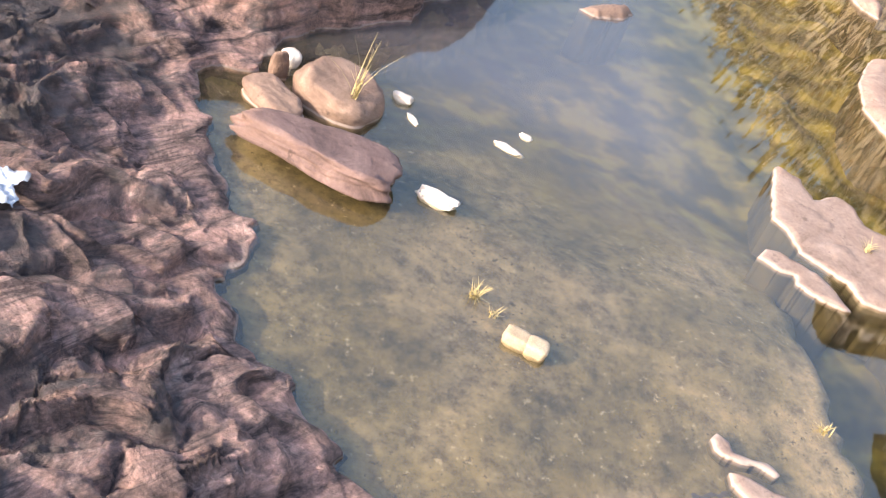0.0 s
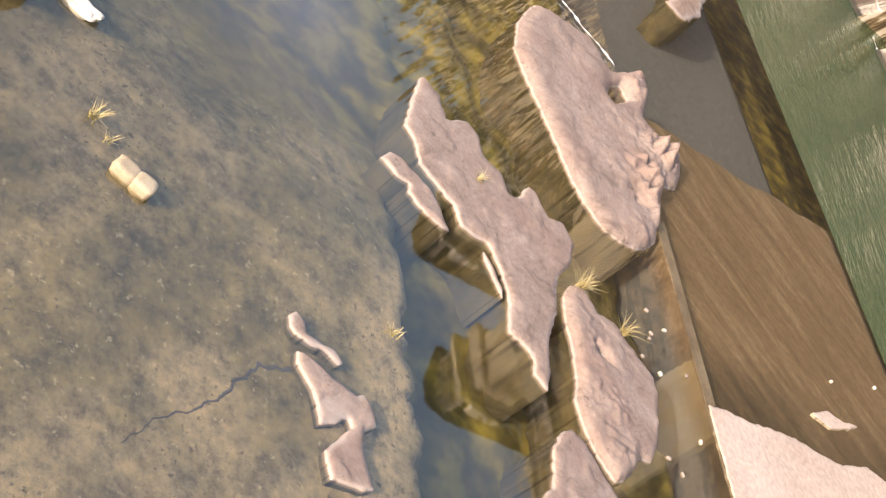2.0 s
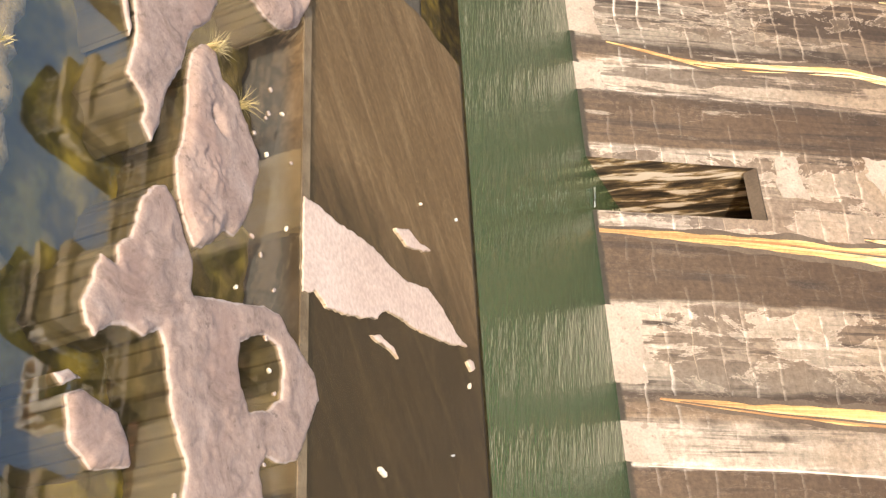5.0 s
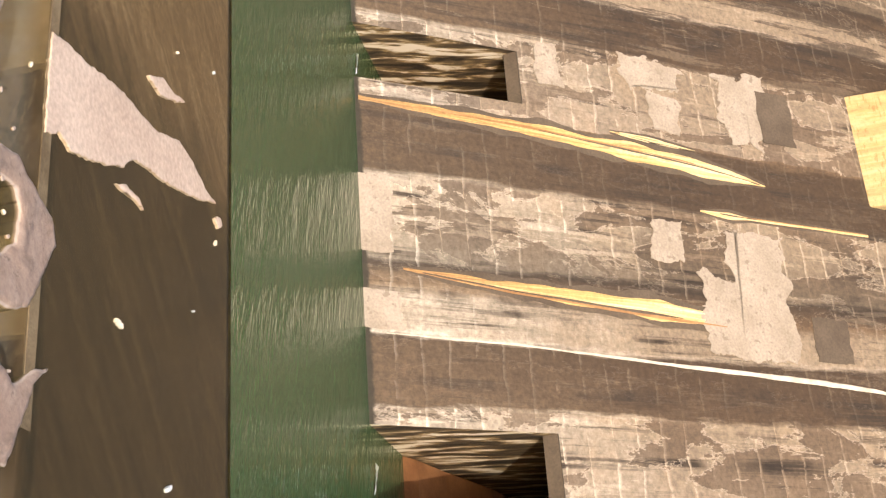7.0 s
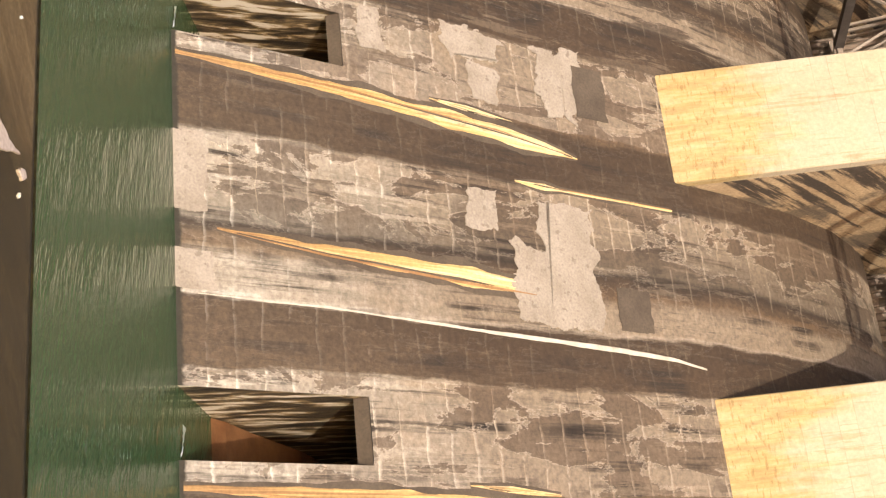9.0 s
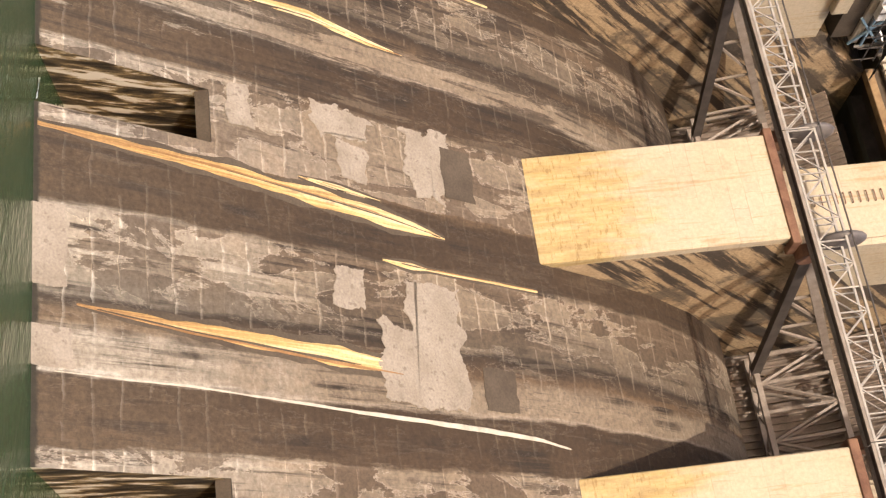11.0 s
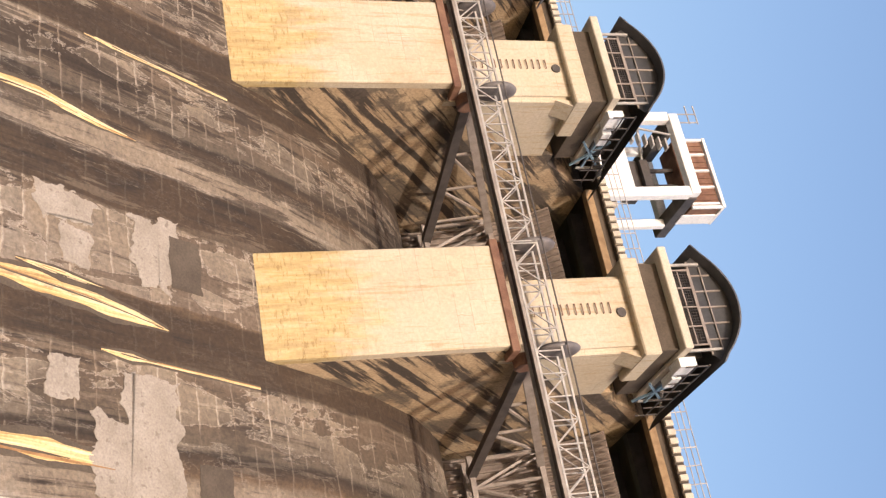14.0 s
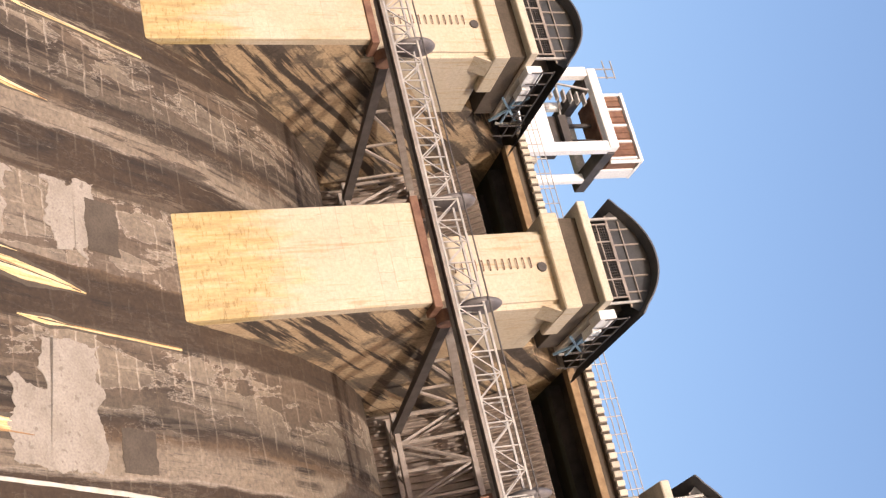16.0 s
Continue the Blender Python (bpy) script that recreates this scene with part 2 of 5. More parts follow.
def rock_material(name, a, b, dark, ledge, stain=0.0, relief=0.35):
    m = Mat(name, 0.8)
    grain = m.noise(1.0, 8, m.scaled(1.1, 1.1, 2.2), 0.75, 1.6)
    c = m.ramp(grain, [(0.3, dark), (0.45, a), (0.58, b), (0.75, ledge)])
    c = m.mix(1.0, c, m.ramp(m.noise(14.0, 8, rough=0.75), [(0.3, (0.5, 0.5, 0.5)), (0.7, (1.4, 1.4, 1.4))] if relief > 0.5 else [(0.3, (0.78, 0.77, 0.76)), (0.7, (1.18, 1.18, 1.18))]), "MULTIPLY")
    if relief <= 0.5:
        c = m.mix(m.math("MULTIPLY", m.mask(m.noise(5.5, 7, rough=0.7), 0.60, 0.67), 0.6), c, tuple(0.5 * k for k in dark))
        c = m.mix(m.math("MULTIPLY", m.mask(m.noise(0.8, 5), 0.5, 0.66), 0.45), c, (0.21, 0.135, 0.105))
    if stain:
        # strata drawn out along the folds
        v = m.t.nodes.new("ShaderNodeVectorRotate")
        v.rotation_type = "Z_AXIS"
        m.put(v.inputs["Vector"], m.pos)
        v.inputs["Angle"].default_value = radians(-41)
        sc = m.t.nodes.new("ShaderNodeVectorMath")
        sc.operation = "MULTIPLY"
        m.put(sc.inputs[0], v.outputs[0])
        sc.inputs[1].default_value = (4.5, 0.8, 5.0)
        vein = m.noise(1.0, 9, sc.outputs[0], 0.7, 1.2)
        c = m.mix(1.0, c, m.ramp(vein, [(0.38, (0.30, 0.29, 0.31)), (0.47, (1.0, 1.0, 1.0)), (0.60, (1.9, 1.75, 1.66))]), "MULTIPLY")
        c = m.mix(m.math("MULTIPLY", m.mask(m.noise(0.45, 5, rough=0.6), 0.47, 0.60), stain), c, (0.045, 0.042, 0.042))
        # grey lichen crust, thickest on the higher rock
        crust = m.math("MULTIPLY_ADD", m.axis(1), -0.22, m.math("MULTIPLY", m.noise(1.1, 9, rough=0.7, dist=0.8), 3.2))
        c = m.mix(m.math("MULTIPLY", m.mask(crust, 8.25, 8.55), 0.75), c, m.ramp(m.noise(5.0, 6), [(0.4, (0.035, 0.034, 0.037)), (0.65, (0.115, 0.108, 0.108))]))
    # bleached rim where the water has dried
    z = m.math("ADD", m.axis(2), m.math("MULTIPLY", m.math("SUBTRACT", m.noise(3.0, 4), 0.5), 0.02))
    rim = m.math("MULTIPLY", m.mask(z, -0.01, 0.0), m.mask(z, 0.035, 0.02))
    c = m.mix(m.math("MULTIPLY", rim, 0.5), c, (0.48, 0.42, 0.37))
    # dark olive below the water line
    c = m.mix(m.mask(z, -0.015, -0.06), c, m.ramp(m.noise(2.5, 6), [(0.35, (0.028, 0.022, 0.009)), (0.65, (0.075, 0.057, 0.02))]))
    m.color(c)
    m.bump(m.math("ADD", m.noise(9.0, 9, rough=0.75), m.math("MULTIPLY", grain, 1.6)), relief, 0.05 if relief < 0.5 else 0.16)
    return m.m


def bed_material():
    m = Mat("river_bed", 0.9)
    n1 = m.noise(0.55, 6, rough=0.6)
    c = m.ramp(n1, [(0.30, (0.108, 0.083, 0.030)), (0.48, (0.175, 0.135, 0.062)), (0.62, (0.285, 0.22, 0.13))])
    sp = m.noise(3.6, 12, rough=0.78)
    c = m.mix(1.0, c, m.ramp(sp, [(0.38, (0.45, 0.44, 0.42)), (0.5, (1.0, 1.0, 1.0)), (0.62, (1.45, 1.40, 1.32))]), "MULTIPLY")
    c = m.mix(m.math("MULTIPLY", m.mask(m.noise(2.2, 8, rough=0.7), 0.56, 0.70), 0.5), c, (0.17, 0.135, 0.065))
    c = m.mix(m.math("MULTIPLY", m.mask(m.noise(9.0, 6, rough=0.7), 0.60, 0.66), 0.5), c, (0.52, 0.42, 0.26))
    c = m.mix(m.math("MULTIPLY", m.mask(m.noise(13.0, 5, rough=0.7), 0.58, 0.64), m.mask(m.noise(0.9, 4), 0.40, 0.60)), c, (0.085, 0.065, 0.035))
    # algae in the deeper holes
    deep = m.mask(m.axis(2), -0.30, -0.75)
    alg = m.ramp(m.noise(1.6, 6), [(0.38, (0.044, 0.033, 0.005)), (0.50, (0.10, 0.076, 0.010)), (0.64, (0.23, 0.175, 0.025))])
    c = m.mix(deep, c, alg)
    # dark weed over the middle of the shallows
    vw = m.t.nodes.new("ShaderNodeVectorMath")
    vw.operation = "DISTANCE"
    m.put(vw.inputs[0], m.pos)
    vw.inputs[1].default_value = (-10.4, -26.7, -0.1)
    weed = m.math("MULTIPLY_ADD", m.math("SUBTRACT", m.noise(0.9, 6, rough=0.65), 0.5), 4.0, vw.outputs["Value"])
    c = m.mix(m.math("MULTIPLY", m.mask(weed, 2.6, 1.2), 0.75), c, m.mix(1.0, c, (0.52, 0.53, 0.50), "MULTIPLY"))
    # yellow-green algae grown over the edge of the shelf
    vd = m.t.nodes.new("ShaderNodeVectorMath")
    vd.operation = "DISTANCE"
    m.put(vd.inputs[0], m.pos)
    vd.inputs[1].default_value = (-5.9, -21.6, -0.3)
    near = m.math("MULTIPLY_ADD", m.math("SUBTRACT", m.noise(1.5, 5), 0.5), 1.6, vd.outputs["Value"])
    c = m.mix(m.math("MULTIPLY", m.mask(near, 0.95, 0.55), 0.8), c, m.ramp(m.noise(2.2, 6), [(0.4, (0.13, 0.095, 0.012)), (0.62, (0.26, 0.2, 0.05))]))
    m.color(c)
    m.bump(sp, 0.4, 0.03)
    return m.m


def apron_material():
    m = Mat("silted_concrete", 0.8)
    v = m.t.nodes.new("ShaderNodeVectorRotate")
    v.rotation_type = "Z_AXIS"
    m.put(v.inputs["Vector"], m.pos)
    v.inputs["Angle"].default_value = radians(-41)
    sc = m.t.nodes.new("ShaderNodeVectorMath")
    sc.operation = "MULTIPLY"
    m.put(sc.inputs[0], v.outputs[0])
    sc.inputs[1].default_value = (0.3, 2.2, 1.0)
    s = m.noise(1.0, 8, sc.outputs[0], 0.68, 0.7)
    c = m.ramp(s, [(0.32, (0.088, 0.053, 0.027)), (0.5, (0.135, 0.086, 0.047)), (0.68, (0.20, 0.138, 0.084))])
    # near end darkened to stand for the dark dam mirrored in the water
    near = m.mask(m.math("ADD", m.axis(0), m.math("MULTIPLY", m.noise(0.6, 4), 3.0)), -10.6, -8.4)
    c = m.mix(m.math("MULTIPLY", near, 0.95), c, m.ramp(s, [(0.32, (0.009, 0.005, 0.002)), (0.5, (0.020, 0.011, 0.004)), (0.68, (0.042, 0.026, 0.011))]))
    # slate grey of the mirrored sky put into the colour of the sunken far end
    c = m.mix(m.mask(m.axis(2), -0.15, -0.45), c, (0.075, 0.075, 0.085))
    c = m.mix(1.0, c, m.ramp(m.noise(11, 7), [(0.3, (0.75, 0.75, 0.75)), (0.7, (1.2, 1.2, 1.2))]), "MULTIPLY")
    m.color(c)
    m.bump(s, 0.3, 0.02)
    return m.m


def water_material(name, tint, murk, murk_amount, ripples, strength, base, windy=0.0):
    """Clear water: Fresnel gloss over a tinted see-through layer, with some murk."""
    m = Mat(name)
    t = m.t
    t.nodes.remove(m.b)
    h = None
    for sx, sy, ang, w in ripples:
        v = t.nodes.new("ShaderNodeVectorRotate")
        v.rotation_type = "Z_AXIS"
        m.put(v.inputs["Vector"], m.pos)
        v.inputs["Angle"].default_value = radians(ang)
        sc = t.nodes.new("ShaderNodeVectorMath")
        sc.operation = "MULTIPLY"
        m.put(sc.inputs[0], v.outputs[0])
        sc.inputs[1].default_value = (sx, sy, 1)
        n = m.math("MULTIPLY", m.noise(1.0, 3, sc.outputs[0], 0.5), w)
        h = n if h is None else m.math("ADD", h, n)
    if windy:
        v = t.nodes.new("ShaderNodeVectorRotate")
        v.rotation_type = "Z_AXIS"
        m.put(v.inputs["Vector"], m.pos)
        v.inputs["Angle"].default_value = radians(35)
        sc = t.nodes.new("ShaderNodeVectorMath")
        sc.operation = "MULTIPLY"
        m.put(sc.inputs[0], v.outputs[0])
        sc.inputs[1].default_value = (0.8, 6.5, 1)
        where = m.math("MULTIPLY", m.mask(m.axis(0), -12.6, -14.6), m.mask(m.axis(1), -23.6, -21.8))
        h = m.math("ADD", h, m.math("MULTIPLY", m.math("MULTIPLY", m.noise(1.0, 1, sc.outputs[0], 0.4), where), windy))
        # the thin film that runs over the apron is never still
        film = m.noise(1.0, 4, m.scaled(9.0, 5.0, 1.0), 0.6)
        h = m.math("ADD", h, m.math("MULTIPLY", m.math("MULTIPLY", film, m.mask(m.axis(1), -16.62, -16.5)), 6.0))
    bump = m.node("ShaderNodeBump", Height=h, Strength=strength, Distance=0.05)
    lw = m.node("ShaderNodeLayerWeight", Blend=0.5)
    wet = m.mask(m.axis(1), -16.62, -16.5) if windy else 0.0
    fres = m.math("ADD", m.math("MULTIPLY", m.math("POWER", lw.outputs["Facing"], 5.0), m.math("MULTIPLY_ADD", wet, -0.6, 0.9)), m.math("MULTIPLY_ADD", wet, -0.095, base))
    gl = m.node("ShaderNodeBsdfGlossy", Roughness=0.02)
    tr = m.node("ShaderNodeBsdfTransparent", Color=(*tint, 1))
    df = m.node("ShaderNodeBsdfDiffuse", Color=(*murk, 1))
    if windy:
        # grey murk stands in for the sky's reflection away from the shallows
        sky_sheen = m.math("MULTIPLY_ADD", m.math("SUBTRACT", m.noise(0.5, 4), 0.5), 2.0, m.math("MULTIPLY_ADD", m.axis(1), -0.3, m.axis(0)))
        deep = m.math("MULTIPLY", m.mask(sky_sheen, -3.8, -6.5), m.mask(m.axis(1), -22.0, -23.6))
        m.put(df.inputs["Color"], m.mix(deep, murk, (0.20, 0.20, 0.225)))
    for n in (lw, gl):
        t.links.new(bump.outputs[0], n.inputs["Normal"])
    body = t.nodes.new("ShaderNodeMixShader")
    m.put(body.inputs[0], m.math("MULTIPLY_ADD", deep, 0.26, murk_amount) if windy else murk_amount)
    t.links.new(tr.outputs[0], body.inputs[1])
    t.links.new(df.outputs[0], body.inputs[2])
    mix = t.nodes.new("ShaderNodeMixShader")
    t.links.new(fres, mix.inputs[0])
    t.links.new(body.outputs[0], mix.inputs[1])
    t.links.new(gl.outputs[0], mix.inputs[2])
    t.links.new(mix.outputs[0], t.nodes["Material Output"].inputs["Surface"])
    return m.m


def sluice_material():
    m = Mat("scoured_sluice_wall", 0.6)
    v = m.t.nodes.new("ShaderNodeVectorRotate")
    v.rotation_type = "X_AXIS"
    m.put(v.inputs["Vector"], m.pos)
    v.inputs["Angle"].default_value = radians(20)
    sc = m.t.nodes.new("ShaderNodeVectorMath")
    sc.operation = "MULTIPLY"
    m.put(sc.inputs[0], v.outputs[0])
    sc.inputs[1].default_value = (1.0, 2.8, 0.55)
    n = m.noise(1.0, 6, sc.outputs[0], 0.62, 0.4)
    c = m.ramp(n, [(0.40, (0.022, 0.016, 0.010)), (0.50, (0.085, 0.06, 0.032)), (0.545, (0.24, 0.17, 0.08)), (0.60, (0.58, 0.52, 0.42))])
    m.color(c)
    m.bump(n, 0.7, 0.08)
    return m.m


def streak_material(name, low, mid, high):
    """A coat in long strands, browner at its foot and paler higher up."""
    m = Mat(name, 0.7)
    strand = m.noise(1.0, 7, m.scaled(7.0, 0.12, 0.16), 0.7)
    up = m.math("MULTIPLY_ADD", m.mask(m.axis(2), 1.0, 10.5), 0.24, m.math("ADD", strand, -0.12))
    c = m.ramp(up, [(0.34, low), (0.50, mid), (0.64, high)])
    c = m.mix(m.math("MULTIPLY", m.mask(m.noise(1.0, 6, m.scaled(4.0, 0.3, 0.4), 0.7), 0.58, 0.64), 0.6), c, (0.17, 0.10, 0.045))
    m.color(m.mix(1.0, c, m.ramp(m.noise(9, 6), [(0.3, (0.8, 0.8, 0.8)), (0.7, (1.15, 1.15, 1.15))]), "MULTIPLY"))
    m.bump(strand, 0.5, 0.02)
    return m.m


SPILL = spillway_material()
PIER = pier_material()
PIERSIDE = pier_side_material()
BANKROCK = rock_material("purple_brown_rock", (0.21, 0.146, 0.128), (0.34, 0.235, 0.205), (0.05, 0.038, 0.036), (0.54, 0.43, 0.375), 0.55, 0.85)
PALEROCK = rock_material("pale_pink_rock", (0.245, 0.183, 0.148), (0.295, 0.227, 0.187), (0.135, 0.096, 0.076), (0.37, 0.30, 0.255), 0.0, 0.27)
REDROCK = rock_material("reddish_sandstone", (0.15, 0.099, 0.087), (0.20, 0.135, 0.118), (0.075, 0.05, 0.043), (0.33, 0.235, 0.20))
TANROCK = rock_material("tan_rock", (0.20, 0.137, 0.10), (0.26, 0.182, 0.135), (0.11, 0.072, 0.054), (0.36, 0.275, 0.21))
WHITEROCK = mottled("bleached_stone", (0.58, 0.52, 0.43), (0.72, 0.68, 0.60), 6, 0.8, 0.5, 0.01)
CUT = mottled("buff_cut_stone", (0.36, 0.285, 0.18), (0.46, 0.385, 0.27), 6, 0.8, 0.5, 0.01)
BED = bed_material()
APRON = apron_material()
DRY = mottled("dry_concrete", (0.44, 0.345, 0.275), (0.52, 0.425, 0.35), 1.2, 0.9, 0.3, 0.01)
POOL = water_material("clear_water", (0.93, 0.92, 0.82), (0.16, 0.13, 0.06), 0.06, [(0.5, 1.1, 35, 0.35), (3.0, 7.0, 25, 0.03)], 0.10, 0.12, 6.0)
GREEN = water_material("green_water", (0.4, 0.5, 0.3), (0.041, 0.082, 0.034), 0.9, [(0.35, 1.1, 35, 2.0), (0.9, 3.2, 20, 1.0), (2.0, 9, 12, 0.6), (4, 16, 24, 0.2)], 0.9, 0.07)
STREAK = streak_material("ochre_strands", (0.24, 0.13, 0.05), (0.48, 0.32, 0.12), (0.62, 0.49, 0.26))
STREAK2 = streak_material("cream_strands", (0.36, 0.22, 0.09), (0.56, 0.42, 0.2), (0.68, 0.58, 0.38))
PATCH = mottled("repair_mortar", (0.235, 0.20, 0.16), (0.315, 0.275, 0.23), 1.5, 0.9, 0.3, 0.01, speck=(0.19, 0.16, 0.13))
DARKPATCH = mottled("dark_concrete", (0.060, 0.045, 0.032), (0.092, 0.072, 0.052), 1.5, 0.9, 0.3, 0.01)
STRIP = mottled("worn_edge", (0.13, 0.095, 0.07), (0.24, 0.19, 0.15), 3, 0.9, 0.4, 0.01)
WHITERIDGE = mottled("white_crust", (0.40, 0.36, 0.30), (0.58, 0.54, 0.47), 5, 0.9, 0.4, 0.01)
RUSTWASH = mottled("rust_wash", (0.22, 0.11, 0.04), (0.34, 0.20, 0.09), 2, 0.8, 0.3, 0.01)
RUST = mottled("rust_stained_invert", (0.12, 0.05, 0.02), (0.22, 0.11, 0.05), 2, 0.4, 0.3, 0.02)
TIMBER = sluice_material()
STEEL = mottled("weathered_steel", (0.20, 0.165, 0.14), (0.31, 0.27, 0.235), 3, 0.6, 0.2, 0.004)
DARKSTEEL = mottled("dark_steel", (0.045, 0.038, 0.035), (0.085, 0.072, 0.065), 3, 0.6, 0.2, 0.004)
GREYSTEEL = mottled("galvanised_steel", (0.30, 0.28, 0.26), (0.42, 0.40, 0.37), 3, 0.5, 0.2, 0.004)
SKIN = mottled("gate_plate", (0.17, 0.135, 0.11), (0.26, 0.21, 0.175), 1.5, 0.6, 0.3, 0.005)
SHEAVE = mottled("sheave_steel", (0.095, 0.085, 0.085), (0.16, 0.145, 0.14), 3, 0.5, 0.2, 0.004)
RUSTSTEEL = mottled("rusty_steel", (0.12, 0.055, 0.035), (0.22, 0.12, 0.075), 3, 0.8, 0.3, 0.005)
COPING = mottled("grey_coping", (0.42, 0.37, 0.29), (0.56, 0.50, 0.40), 2, 0.85, 0.4, 0.01)
WHITEPAINT = mottled("white_paint", (0.74, 0.74, 0.74), (0.82, 0.82, 0.81), 1.5, 0.5, 0.1, 0.003)
ROOF = mottled("dark_sheet_roof", (0.055, 0.055, 0.06), (0.095, 0.092, 0.095), 2, 0.6, 0.2, 0.005)
BRICK = mottled("yellow_masonry", (0.20, 0.125, 0.065), (0.33, 0.225, 0.12), 3, 0.85, 0.5, 0.01)
GLASS = mottled("dusty_glass", (0.030, 0.030, 0.032), (0.06, 0.058, 0.058), 2, 0.5, 0.05, 0.002)
BLUE = mottled("blue_paint", (0.16, 0.26, 0.36), (0.24, 0.36, 0.46), 2, 0.5, 0.1, 0.002)
GRASS = mottled("dry_grass", (0.40, 0.33, 0.14), (0.52, 0.44, 0.22), 5, 0.8, 0.1, 0.002)
PLASTIC = mottled("pale_plastic", (0.36, 0.42, 0.48), (0.52, 0.57, 0.62), 4, 0.4, 0.3, 0.01)
FOAM = mottled("white_foam", (0.75, 0.77, 0.78), (0.85, 0.86, 0.87), 8, 0.7, 0.6, 0.02)


# ---- mesh helpers ----
def part(name, bm, material, parent=None, label=""):
    me = bpy.data.meshes.new(name)
    bm.normal_update()
    bm.to_mesh(me)
    bm.free()
    me.materials.append(material)
    ob = new(name, me)
    if parent:
        ob.parent = parent
    if label:
        ob["label"] = label
    return ob


def empty(name, place=(0, 0, 0)):
    e = new(name)
    e.location = place
    e.empty_display_size = 0.2
    return e


def smooth(ob):
    for p in ob.data.polygons:
        p.use_smooth = True
    return ob


def box(bm, lo, hi, bevel=0.0):
    r = bmesh.ops.create_cube(bm, size=1.0)
    c = [(a + b) / 2 for a, b in zip(lo, hi)]
    d = [b - a for a, b in zip(lo, hi)]
    for v in r["verts"]:
        v.co = Vector([c[i] + v.co[i] * d[i] for i in range(3)])
    if bevel:
        es = list({e for v in r["verts"] for e in v.link_edges})
        bmesh.ops.bevel(bm, geom=es, offset=bevel, segments=1, affect="EDGES")
    return bm


def bar(bm, p, q, w=0.06, h=None):
    """A square bar from p to q."""
    p, q = Vector(p), Vector(q)
    d = q - p
    h = h or w
    rot = d.to_track_quat("Z", "Y").to_matrix().to_4x4()
    r = bmesh.ops.create_cube(bm, size=1.0)
    mid = (p + q) / 2
    for v in r["verts"]:
        v.co = mid + rot @ Vector((v.co.x * w, v.co.y * h, v.co.z * d.length))
    return bm


def prism(bm, poly, x0, x1):
    """A polygon of (y, z) drawn out along x."""
    a = [bm.verts.new((x0, y, z)) for y, z in poly]
    b = [bm.verts.new((x1, y, z)) for y, z in poly]
    bm.faces.new(a[::-1])
    bm.faces.new(b)
    n = len(poly)
    for i in range(n):
        bm.faces.new((a[i], a[(i + 1) % n], b[(i + 1) % n], b[i]))
    bmesh.ops.recalc_face_normals(bm, faces=bm.faces)
    return bm


def grid(bm, nx, ny, fn):
    vs = [[bm.verts.new(fn(i / nx, j / ny)) for j in range(ny + 1)] for i in range(nx + 1)]
    for i in range(nx):
        for j in range(ny):
            bm.faces.new((vs[i][j], vs[i + 1][j], vs[i + 1][j + 1], vs[i][j + 1]))
    return bm


def fbm(x, y, z=0.0, octaves=4):
    s, a = 0.0, 1.0
    for _ in range(octaves):
        s += a * noise.noise((x, y, z))
        x, y, z, a = x * 2.03, y * 2.03, z * 2.03 + 7.1, a * 0.5
    return s


# ---- ground and water ----
APRON_Y0, APRON_Y1 = -16.55, -9.65


def bank_edge(x):
    """Where the rocky bank meets the water."""
    pts = [(-60, -20.0), (-30, -23.5), (-17.5, -25.6), (-16.3, -26.5), (-15.2, -27.35), (-14.85, -27.85), (-14.2, -28.65), (-13.4, -29.12), (-12.9, -29.3), (-12.6, -29.85), (-12.0, -29.8), (-11.24, -29.51), (-10.56, -29.37), (-10.12, -28.97),
           (-9.56, -28.98), (-8.97, -29.25), (-8.41, -28.92), (-8.08, -28.79), (-7.9, -28.4), (-7.49, -28.33), (-7.3, -28.01), (-6.98, -27.75), (-6.7, -27.57), (-4, -26.5), (60, -20)]
    for (a, ya), (b, yb) in zip(pts, pts[1:]):
        if x <= b:
            k = max(0.0, (x - a) / (b - a))
            return ya + (yb - ya) * k
    return pts[-1][1]


def bed(x, y):
    """Height of the river bed."""
    shelf = y + 22.35 - 0.22 * fbm(x * 0.9, y * 0.3, 3) - 0.16 * fbm(x * 2.6, y * 2.6, 33) - max(0.0, -10.2 - x) * 0.10 - max(0.0, x + 7.3) * 0.25
    far = min(1.0, max(0.0, (-11.0 - x + (y + 26) * 0.3) / 4.0))
    z = -0.10 - 0.05 * fbm(x * 0.7, y * 0.7) - 0.75 * far
    k = min(1.0, max(0.0, shelf / 0.35))
    z = z * (1 - k) + k * (-0.85 - 0.25 * fbm(x * 0.8, y * 0.8, 5))
    if y > APRON_Y0 - 0.2:
        z = -3.2
    edge = bank_edge(x) + 0.12 * fbm(x * 3, y * 3, 2) - y
    if edge > -0.3:
        z = max(z, -0.12 + min(0.0, edge))
    return z


bm = bmesh.new()
xs = [-900, -400, -160, -80, -50] + [-40 + 0.2 * i for i in range(100)] + [-20 + 0.11 * i for i in range(210)] + [4, 8, 16, 40, 120, 400, 900]
ys = [-900, -400, -160, -80, -50] + [-40 + 0.5 * i for i in range(16)] + [-32 + 0.11 * i for i in range(142)] + [-16, -8, 0, 10, 40, 120, 400, 900]
vs = [[bm.verts.new((x, y, bed(x, y) if abs(x) < 70 and -60 < y < 0 else -3.2)) for y in ys] for x in xs]
for i in range(len(xs) - 1):
    for j in range(len(ys) - 1):
        bm.faces.new((vs[i][j], vs[i + 1][j], vs[i + 1][j + 1], vs[i][j + 1]))
